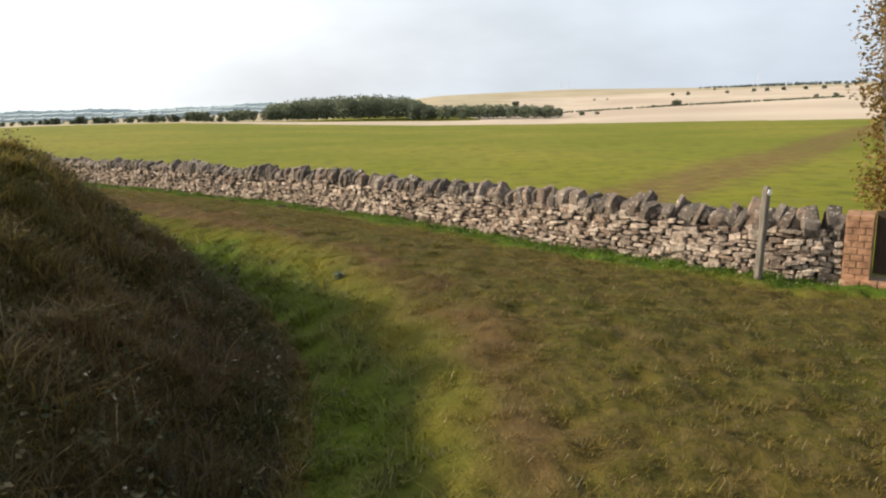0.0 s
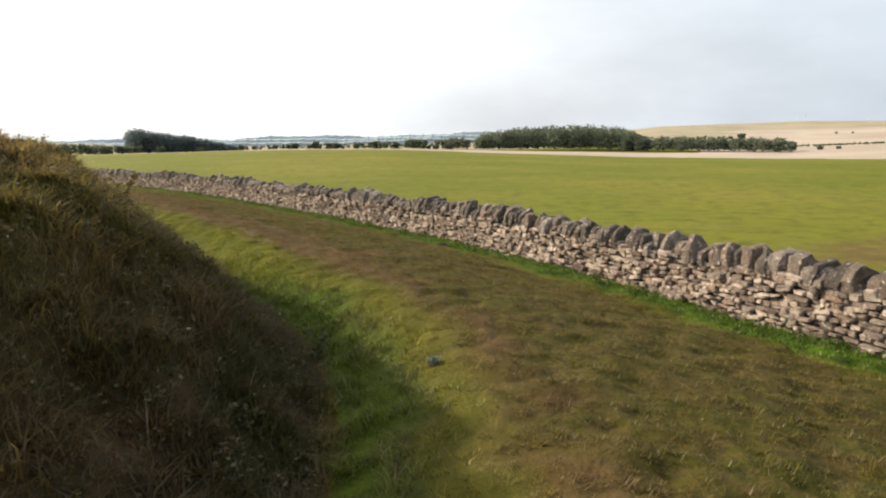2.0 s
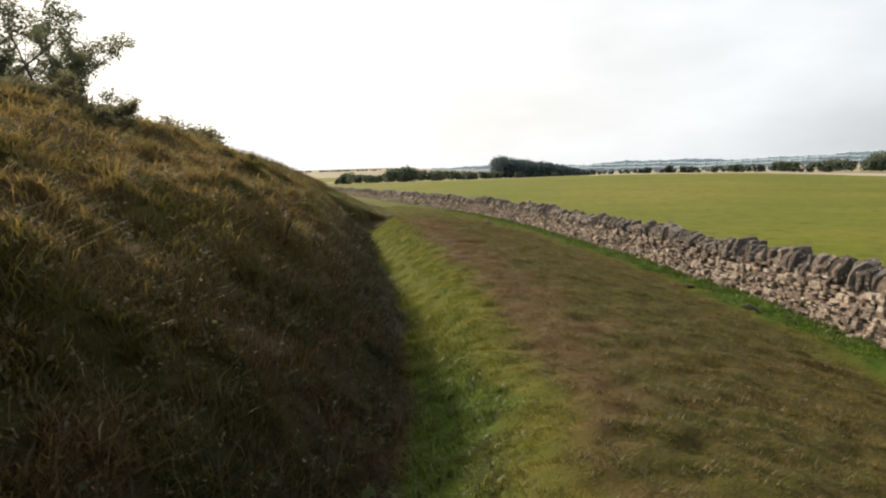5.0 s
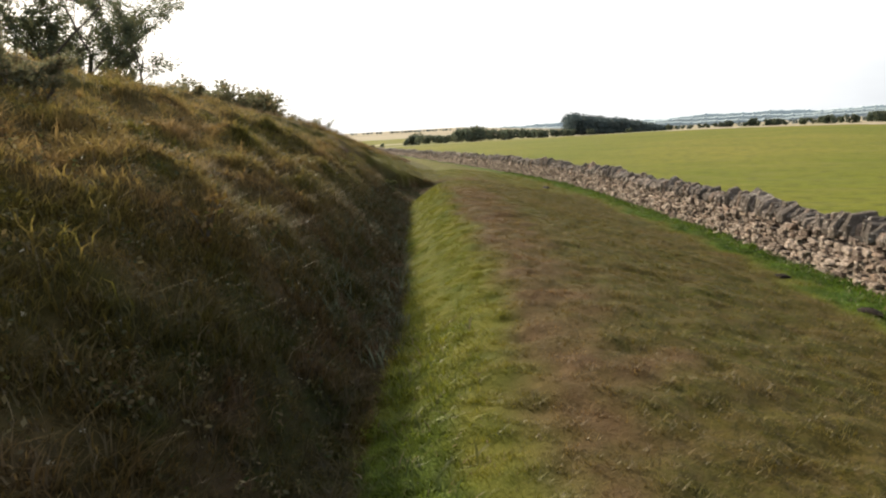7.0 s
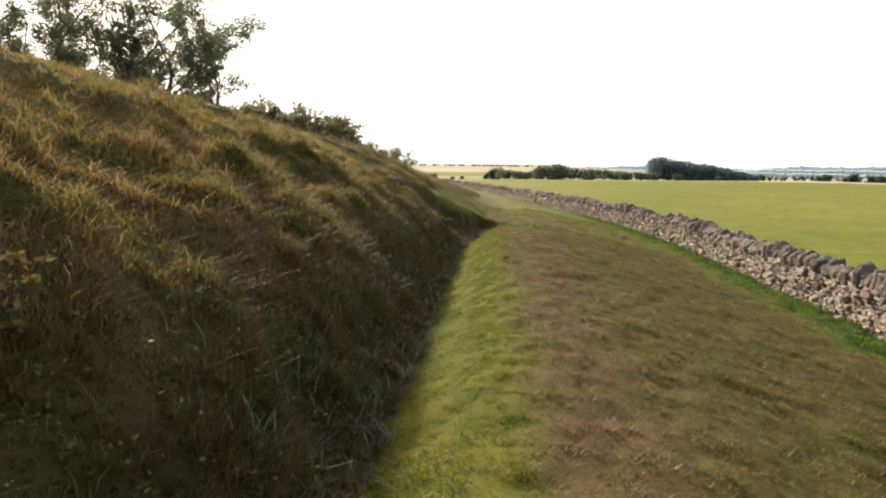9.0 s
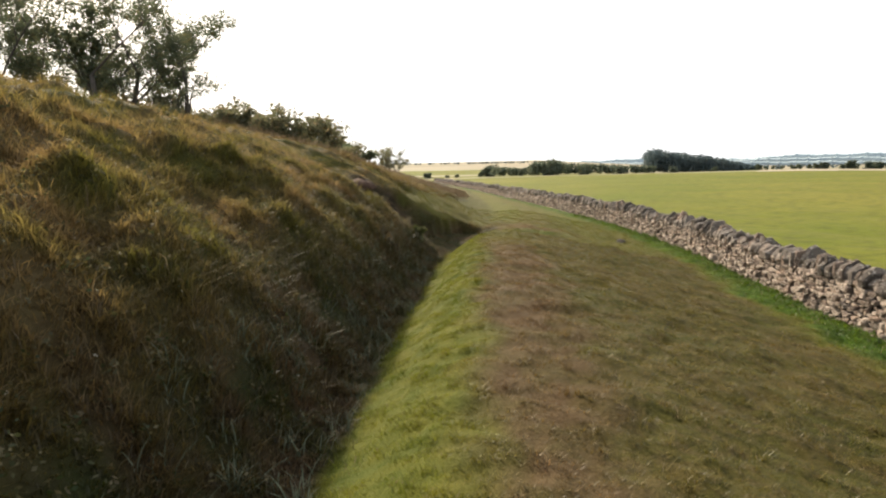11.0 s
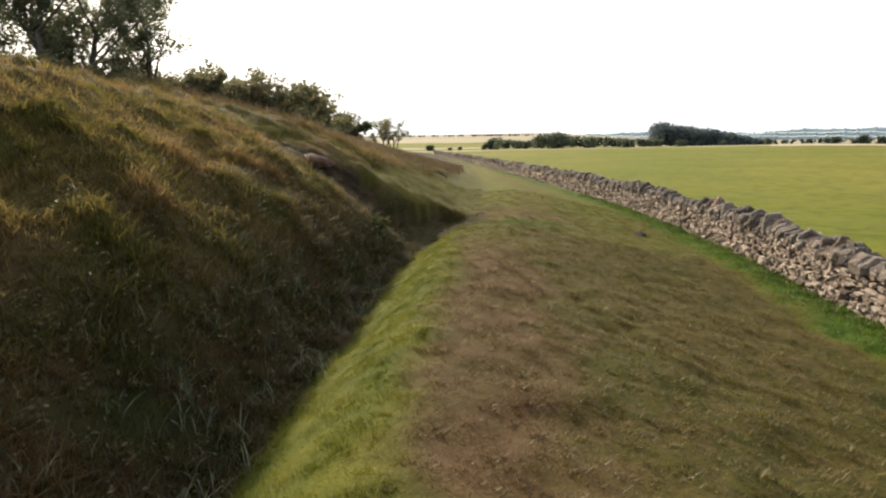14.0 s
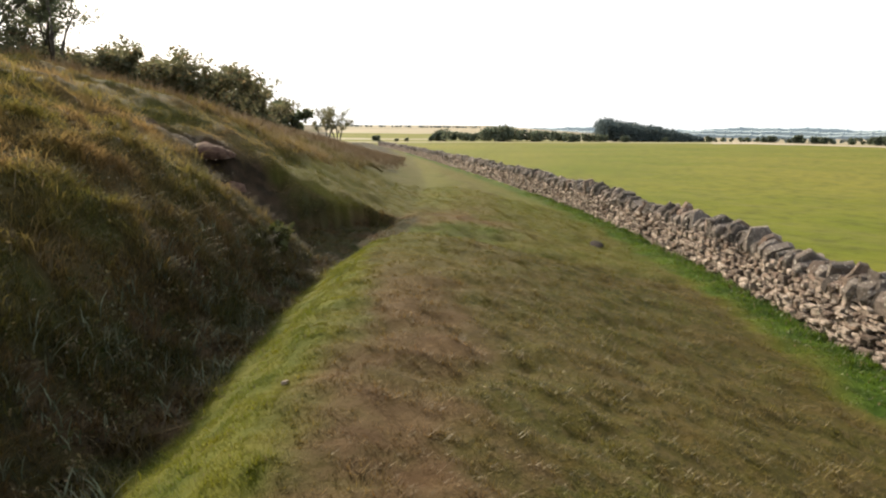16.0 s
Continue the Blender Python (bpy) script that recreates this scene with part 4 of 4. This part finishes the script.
def build_hills():
    """Blue-grey ridges at the edge of sight, each farther one painted paler for haze."""
    for j, (r, az0, az1, el, amp, haze_tone) in enumerate(((3300, 2, 47, -0.14, 0.07, 0.9), (3900, 0, 50, 0.10, 0.06, 1.1), (4500, -9, 60, 0.32, 0.09, 1.3))):
        k = Mat("hazed_ridge")
        # haze mixed into the ridge colours, more with distance
        a, b = (0.29 * haze_tone, 0.345 * haze_tone, 0.37 * haze_tone), (0.36 * haze_tone, 0.415 * haze_tone, 0.42 * haze_tone)
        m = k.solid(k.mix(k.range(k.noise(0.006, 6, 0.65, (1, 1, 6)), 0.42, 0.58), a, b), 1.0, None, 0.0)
        V, F = [], []
        n = 700
        for i in range(n):
            az = az0 + (az1 - az0) * i / (n - 1)
            x, y = MID[0] - r * math.sin(radians(az)), MID[1] + r * math.cos(radians(az))
            e = el + amp * (math.sin(az * 0.42 + j) + 0.5 * math.sin(az * 1.13 + 2 * j) + 0.25 * math.sin(az * 2.9)) + 0.035 * max(0, math.sin(az * 7.3 + j) + math.sin(az * 17.1)) + 0.02 * math.sin(az * 41)
            z = 1.65 + r * math.tan(radians(e))
            x2, y2 = MID[0] - (r + 250) * math.sin(radians(az)), MID[1] + (r + 250) * math.cos(radians(az))
            V += [(x, y, -70), (x, y, z - 6), (x2, y2, z), (x2, y2, -70)]
        for i in range(n - 1):
            a = i * 4
            F += [(a, a + 4, a + 5, a + 1), (a + 1, a + 5, a + 6, a + 2), (a + 2, a + 6, a + 7, a + 3)]
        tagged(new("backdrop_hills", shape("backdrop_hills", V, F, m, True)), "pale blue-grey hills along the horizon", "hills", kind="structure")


build_trees()
build_far_woods()
build_hills()


# ---- grass ----
def blades(name, x, y, height, width, droop, mat, rng, label, segs=2):
    """Bent tapering blades rooted at the spots, one mesh."""
    n = len(x)
    z = land(x, y) - 0.01
    a = rng.uniform(0, 2 * math.pi, n)
    ux, uy = np.cos(a), np.sin(a)
    px, py = -uy, ux
    bend = droop * rng.uniform(0.3, 1.2, n) * height
    hw = width * rng.uniform(0.7, 1.3, n) / 2
    rows = []
    for k in range(segs):
        f = k / segs
        cx, cy, cz = x + ux * bend * f * f, y + uy * bend * f * f, z + height * f * (1 - 0.25 * f * droop)
        w = hw * (1 - 0.35 * f)
        rows += [np.stack([cx - px * w, cy - py * w, cz], 1), np.stack([cx + px * w, cy + py * w, cz], 1)]
    rows.append(np.stack([x + ux * bend, y + uy * bend, z + height * (1 - 0.25 * droop)], 1))
    per = len(rows)
    verts = np.stack(rows, 1).reshape(-1, 3)
    i = np.arange(n)[:, None] * per
    tris = []
    for k in range(segs - 1):
        b = 2 * k
        tris += [i + np.array([b, b + 1, b + 3]), i + np.array([b, b + 3, b + 2])]
    b = 2 * (segs - 1)
    tris.append(i + np.array([b, b + 1, b + 2]))
    me = tri_mesh(name, verts, np.concatenate(tris), mat)
    put_cover(me, x, y, per)
    return tagged(new(name, me), label, "grass", kind="stuff")


def scatter(rng, n, s0, s1, d0, d1):
    """Spots along the ditch line, between two lengths and two distances from it (right of it: positive)."""
    line = Line(DITCH)
    s, d = rng.uniform(s0, s1, n), rng.uniform(d0, d1, n)
    x, y = np.interp(s, line.s, DITCH[:, 0]), np.interp(s, line.s, DITCH[:, 1])
    x2, y2 = np.interp(s + 0.2, line.s, DITCH[:, 0]), np.interp(s + 0.2, line.s, DITCH[:, 1])
    l = np.hypot(x2 - x, y2 - y) + 1e-9
    tx, ty = (x2 - x) / l, (y2 - y) / l
    return x + ty * d, y - tx * d


def build_grass():
    rng = np.random.RandomState(11)
    s0 = SA["start"] - 4.5
    # rank tussocks on the mound
    cx, cy = rng.uniform(-30, 1, 150000), rng.uniform(-2, 30, 150000)
    d, s = away(cx, cy, DITCH)
    dens = np.where(d > -4.6, 1.0, 0.35) * (d < 0.3) * (d > -11) * (s > s0 - 1) * (s < SA["far"])
    six = cover(cx, cy)
    keep = (rng.uniform(0, 1, len(cx)) < dens) & (six[2] > 0.5) & (six[5] < rng.uniform(0.2, 1.0, len(cx)))
    cx, cy, d = cx[keep], cy[keep], d[keep]
    n = len(cx)
    m = rng.randint(7, 14, n)
    idx = np.repeat(np.arange(n), m)
    x, y = cx[idx] + rng.normal(0, 0.06, len(idx)), cy[idx] + rng.normal(0, 0.06, len(idx))
    in_scoop = (away(cx, cy, SCOOP)[0] > -2.6) & (away(cx, cy, SCOOP)[0] < 0.5) & (away(cx, cy, DITCH)[1] > SA["tip"] + 0.6)
    k = np.repeat(rng.uniform(0.55, 1.25, n) * np.clip(0.7 + (-d) * 0.35, 0.45, 1.0) * np.where(in_scoop, 0.4, np.clip(0.9 + 0.8 * lumps(cx, cy, 0.75, 41), 0.35, 1.6)), m)
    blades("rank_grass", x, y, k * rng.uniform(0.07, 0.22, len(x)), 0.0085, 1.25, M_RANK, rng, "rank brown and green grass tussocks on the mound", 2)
    # matted drooping grass on the steep face beside the walk
    cx, cy = scatter(rng, 19000, s0, SA["tip"] + 0.6, -3.0, 0.0)
    keep = (cover(cx, cy)[2] > 0.5) & (cover(cx, cy)[5] < 0.3)
    cx, cy = cx[keep], cy[keep]
    big = rng.uniform(0.6, 1.2, len(cx)) * np.clip(0.8 + 0.8 * lumps(cx, cy, 0.75, 41), 0.3, 1.5)
    idx = np.repeat(np.arange(len(cx)), rng.randint(5, 10, len(cx)))
    x, y = cx[idx] + rng.normal(0, 0.035, len(idx)), cy[idx] + rng.normal(0, 0.035, len(idx))
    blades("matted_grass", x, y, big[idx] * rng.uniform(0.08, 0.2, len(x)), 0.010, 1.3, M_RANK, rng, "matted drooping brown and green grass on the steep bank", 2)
    # mown lawn
    x, y = rng.uniform(-26, 6, 1700000), rng.uniform(0.5, 28, 1700000)
    d, s = away(x, y, DITCH)
    keep = (d > -5.0) & (d < 11) & (s < SA["next"] + 4)
    x, y, d = x[keep], y[keep], d[keep]
    w, _ = away(x, y, WALL)
    dens = np.clip(1.3 - np.abs(d) / 11, 0.2, 1)
    six = cover(x, y)
    keep = (w < -0.03) & (six[2] < 0.5) & (six[5] < 0.4) & (rng.uniform(0, 1, len(x)) < dens)
    x, y = x[keep], y[keep]
    clump = np.clip(0.8 + lumps(x, y, 0.45, 15) * 1.3, 0.25, 2.0)
    blades("lawn_grass", x, y, rng.uniform(0.016, 0.052, len(x)) * clump, 0.007, 1.1, M_LAWN, rng, "short mown olive and straw coloured turf", 1)
    # closer turf where the feet have gone, in small tufts
    tx, ty = scatter(rng, 24000, SA["start"] - 2, SA["tip"] + 1.8, 0.55, 4.2)
    idx = np.repeat(np.arange(len(tx)), rng.randint(6, 13, len(tx)))
    x, y = tx[idx] + rng.normal(0, 0.022, len(idx)), ty[idx] + rng.normal(0, 0.022, len(idx))
    keep = away(x, y, WALL)[0] < -0.1
    x, y, idx = x[keep], y[keep], idx[keep]
    tall = rng.uniform(0.014, 0.05, len(tx))[idx]
    blades("trodden_grass", x, y, tall * rng.uniform(0.6, 1.2, len(x)), 0.0055, 1.3, M_LAWN, rng, "short tufts of trodden olive and straw coloured turf", 1)
    # turf on the steep side of the ditch
    x, y = scatter(rng, 190000, SA["start"] + 3, SA["tip"] + 1.5, 0.04, 1.15)
    keep = (cover(x, y)[2] < 0.5) & (cover(x, y)[1] > rng.uniform(0.1, 0.7, len(x)))
    x, y = x[keep], y[keep]
    blades("bank_grass", x, y, rng.uniform(0.014, 0.036, len(x)) * np.clip(0.9 + 0.6 * lumps(x, y, 0.5, 27), 0.5, 1.4), 0.006, 1.0, M_LAWN, rng, "bright yellow-green turf on the side of the ditch", 1)
    # uncut ripe grass on the far shoulder of the mound
    x, y = scatter(rng, 90000, 45.0, 84.0, -10.0, -0.5)
    d, s = away(x, y, DITCH)
    limit = np.interp(s, [47, 60, 84], [2.8, 1.0, 0.5]) + lumps(x, y, 1.7, 31) * 0.3
    keep = (-d > limit) & (np.abs(away(x, y, SCOOP)[0]) > 2.4 + lumps(x, y, 1.3, 33) * 0.5) & (rng.uniform(0, 1, len(x)) < 0.55 + 0.45 * lumps(x, y, 1.2, 32))
    x, y, d, limit = x[keep], y[keep], d[keep], limit[keep]
    blades("meadow_grass", x, y, rng.uniform(0.16, 0.42, len(x)) * np.clip(0.55 + (-d - limit) * 0.3, 0.5, 1.0), 0.011, 0.6, M_MEADOW, rng, "tall ripe buff coloured uncut grass on the shoulder of the mound", 2)
    # lush strip along the wall foot
    n = 30000
    s, dd = rng.uniform(0, 40, n), np.abs(rng.normal(0.0, 0.38, n))
    x, y = np.interp(s, WALL_LINE.s, WALL[:, 0]), np.interp(s, WALL_LINE.s, WALL[:, 1])
    x2, y2 = np.interp(s + 0.2, WALL_LINE.s, WALL[:, 0]), np.interp(s + 0.2, WALL_LINE.s, WALL[:, 1])
    l = np.hypot(x2 - x, y2 - y) + 1e-9
    x, y = x - (y2 - y) / l * dd, y + (x2 - x) / l * dd
    w, _ = away(x, y, WALL)
    keep = w < 0.0
    x, y, dd = x[keep], y[keep], dd[keep]
    blades("wall_foot_grass", x, y, rng.uniform(0.03, 0.095, len(x)) * (1.1 - np.clip(dd, 0, 0.8)), 0.010, 0.8, M_LAWN, rng, "lush green grass along the foot of the wall", 2)

    # longer green grass in the hollow where the ditch is shallow
    x, y = scatter(rng, 46000, s0, SA["start"] + 9, -0.3, 0.75)
    keep = (cover(x, y)[2] < 0.6) & (rng.uniform(-0.2, 0.75, len(x)) > away(x, y, DITCH)[0] - 0.1)
    x, y = x[keep], y[keep]
    blades("ditch_grass", x, y, rng.uniform(0.03, 0.11, len(x)) * np.clip(0.9 + lumps(x, y, 0.5, 25), 0.3, 1.8), 0.009, 1.2, M_LAWN, rng, "longer soft green grass in the shallow ditch", 2)
    # pale sedge and seed heads where the ditch is overgrown
    n = 210
    cx, cy = scatter(rng, n, SA["mid"] - 2, SA["tip"], -0.85, 0.1)
    m = rng.randint(5, 10, n)
    idx = np.repeat(np.arange(n), m)
    x, y = cx[idx] + rng.normal(0, 0.04, len(idx)), cy[idx] + rng.normal(0, 0.04, len(idx))
    blades("pale_sedge", x, y, rng.uniform(0.12, 0.26, len(x)), 0.009, 0.9, M_PALE, rng, "pale grey-green sedge tufts in the overgrown ditch", 3)
    x, y = scatter(rng, 700, s0, SA["tip"], -4.5, -0.15)
    blades("dead_stalks", x, y, rng.uniform(0.14, 0.32, len(x)), 0.0032, 0.6, M_STALK, rng, "bleached dead grass stalks standing above the tussocks", 3)
    gx, gy = scatter(rng, 2600, s0, SA["tip"], -4.2, -0.1)
    herbs = crown_mesh("rank_herbs", [((a, b, c), 0.09) for a, b, c in zip(gx, gy, land(gx, gy) + 0.10)], 0.016, 40000, M_HERB, rng, 0.5)
    tagged(new("rank_herbs", herbs), "low dark herbs and dead leaves among the rank grass", "herbs", kind="stuff")
    hx, hy = scatter(rng, 350, s0, SA["tip"], -4.0, -0.2)
    hz = land(hx, hy) + rng.uniform(0.12, 0.34, 350)
    crown = crown_mesh("seed_heads", [((a, b, c), 0.013) for a, b, c in zip(hx, hy, hz)], 0.005, 2400, M_SEED, rng, 0.4)
    tagged(new("seed_heads", crown), "dry whitish seed heads among the rank grass", "seed heads", kind="stuff")


build_grass()


# ---- small things ----
def leaf_plant(name, label, x, y, height, stems, leaf, mat, seed):
    """A small upright plant: thin stems with leaves set along them."""
    rng = random.Random(seed)
    top = tagged(new(name), label, "plant")
    top.matrix_basis = pose(x, y, z_at(x, y) - 0.02)
    V, F, spots = [], [], []
    for k in range(stems):
        a = rng.uniform(0, 2 * math.pi)
        pts = [Vector((0, 0, 0))]
        for i in range(1, 5):
            f = i / 4
            pts.append(Vector((math.cos(a) * height * 0.35 * f * f, math.sin(a) * height * 0.35 * f * f, height * rng.uniform(0.9, 1.0) * f)))
            spots.append((pts[-1], leaf * 1.3))
        tube(V, F, pts, [0.006, 0.005, 0.004, 0.003, 0.002], 5)
    child("stem", shape("stem", V, F, M_BARK), top)
    child("foliage", crown_mesh("foliage", spots, leaf, stems * 24, mat, np.random.RandomState(seed)), top)


def earth_heap(x, y, sx, sy, sz, seed):
    """A low dark crumbly heap, for a molehill and two dung spots."""
    rng = random.Random(seed)
    V, F = [], []
    n = 12
    for i, (k, h) in enumerate(((1.0, -0.03), (0.85, 0.35), (0.5, 0.85), (0.15, 1.0))):
        for j in range(n):
            q = 2 * math.pi * j / n
            e = k * rng.uniform(0.85, 1.15)
            V.append((math.cos(q) * sx * e, math.sin(q) * sy * e, sz * h * rng.uniform(0.8, 1.2)))
    for i in range(3):
        for j in range(n):
            a, b = i * n + j, i * n + (j + 1) % n
            F.append((a, b, b + n, a + n))
    F.append(tuple(3 * n + j for j in range(n)))
    ob = tagged(new("molehill", shape("molehill", V, F, M_SOIL, True)), "low dark crumbly heap on the turf", "molehill", "molehills on the turf")
    ob.matrix_basis = pose(x, y, z_at(x, y), 0, 0, rng.uniform(0, 180))


def clod_shape(size, seed):
    """An uneven rounded lump with a flat foot."""
    rng = random.Random(seed)
    V, F, n = [], [], 11
    rings = ((1.0, -0.1), (1.06, 0.22), (0.82, 0.5), (0.42, 0.68), (0.1, 0.72))
    for k, h in rings:
        for j in range(n):
            q = 2 * math.pi * j / n
            e = size * k * rng.uniform(0.8, 1.18)
            V.append((math.cos(q) * e * 1.25, math.sin(q) * e, size * h * rng.uniform(0.85, 1.12)))
    for i in range(len(rings) - 1):
        for j in range(n):
            a, b = i * n + j, i * n + (j + 1) % n
            F.append((a, b, b + n, a + n))
    F.append(tuple((len(rings) - 1) * n + j for j in range(n)))
    return V, F


def pylon(x, y, height):
    """A lattice pylon: four legs that lean together, three cross-arms, bracing."""
    top = tagged(new("pylon"), "thin grey steel lattice pylon on the skyline", "pylon", "pylons on the skyline")
    top.matrix_basis = pose(x, y, z_at(x, y) - 1, 0, 0, 30)
    r = height * 0.006
    for sx in (-1, 1):
        for sy in (-1, 1):
            V, F = [], []
            tube(V, F, [Vector((sx * height * 0.09, sy * height * 0.09, 0)), Vector((sx * height * 0.025, sy * height * 0.025, height * 0.6)), Vector((sx * 0.2, sy * 0.2, height))], [r, r * 0.8, r * 0.6], 4)
            child("leg", shape("leg", V, F, M_STEEL), top)
    for k in (0.62, 0.76, 0.9):
        V, F = [], []
        w = height * (0.17 if k < 0.8 else 0.12)
        tube(V, F, [Vector((-w, 0, height * k)), Vector((0, 0, height * k + height * 0.02)), Vector((w, 0, height * k))], [r * 0.5, r, r * 0.5], 4)
        child("cross_arm", shape("cross_arm", V, F, M_STEEL), top)
    for i in range(4):
        V, F = [], []
        z0, z1 = height * 0.14 * i, height * 0.14 * (i + 1)
        w0, w1 = height * (0.09 - 0.015 * i), height * (0.075 - 0.015 * i)
        tube(V, F, [Vector((-w0, -w0, z0)), Vector((w1, -w1, z1))], [r * 0.5] * 2, 4)
        tube(V, F, [Vector((w0, -w0, z0)), Vector((-w1, -w1, z1))], [r * 0.5] * 2, 4)
        child("brace", shape("brace", V, F, M_STEEL), top)


def build_small():
    leaf_plant("dock_plant", "dried orange-brown dock plant standing in the rank grass", -5.75, 9.0, 0.42, 6, 0.028, M_RUST, 3)
    leaf_plant("nettle", "green nettle clump at the end of the ditch", -17.55, 18.62, 0.36, 9, 0.05, M_NETTLE, 5)
    leaf_plant("nettle", "green nettle clump at the end of the ditch", -17.95, 18.85, 0.3, 8, 0.045, M_NETTLE, 6)
    leaf_plant("thistle", "small dark thistle on the edge of the ditch", -2.35, 7.35, 0.3, 3, 0.03, M_NETTLE, 8)
    leaf_plant("thistle_rosette", "flat grey-green thistle rosette in the worn turf", -1.12, 6.84, 0.05, 8, 0.028, M_ROSETTE, 9)
    for i, (px, py, k) in enumerate(((-12.5, 16.47, 0.03), (-11.6, 15.4, 0.02), (-14.2, 18.9, 0.018), (-4.65, 9.4, 0.03))):
        rng = random.Random(40 + i)
        stone = tagged(new("pale_stone", shape("pale_stone", *face_stone(rng, 1, 0.7, 0.5), M_STONE)), "small pale stone lying in the grass", "stone", "stones in the grass")
        stone.matrix_basis = pose(px, py, z_at(px, py) + 0.02, -80, rng.uniform(-10, 10), rng.uniform(0, 180)) @ Matrix.Diagonal((k * 2, k, k, 1))
    earth_heap(-17.11, 24.57, 0.3, 0.13, 0.07, 1)
    for px, py, k in ((-20.75, 18.62, 0.34), (-20.35, 18.95, 0.2), (-19.55, 19.05, 0.22), (-19.1, 19.2, 0.16), (-20.9, 19.0, 0.18)):
        clod = tagged(new("earth_clod", shape("earth_clod", *clod_shape(k, int(-100 * px)), M_CLOD, True)), "crumbling reddish brown clod of bare earth in the hollow", "clod", "earth clods in the hollow")
        clod.matrix_basis = pose(px, py, z_at(px, py) - 0.03, 0, 0, 40 * k)
    # two small dung spots, built with the same heap shape
    earth_heap(-5.0, 16.0, 0.12, 0.08, 0.04, 2)
    earth_heap(-3.6, 15.0, 0.14, 0.08, 0.04, 3)
    for az, r, h in ((-24.15, 1500, 32), (-14.2, 1900, 20), (-10.2, 2000, 27), (-9.6, 2100, 26)):
        pylon(MID[0] - r * math.sin(radians(az)), MID[1] + r * math.cos(radians(az)), h)


build_small()
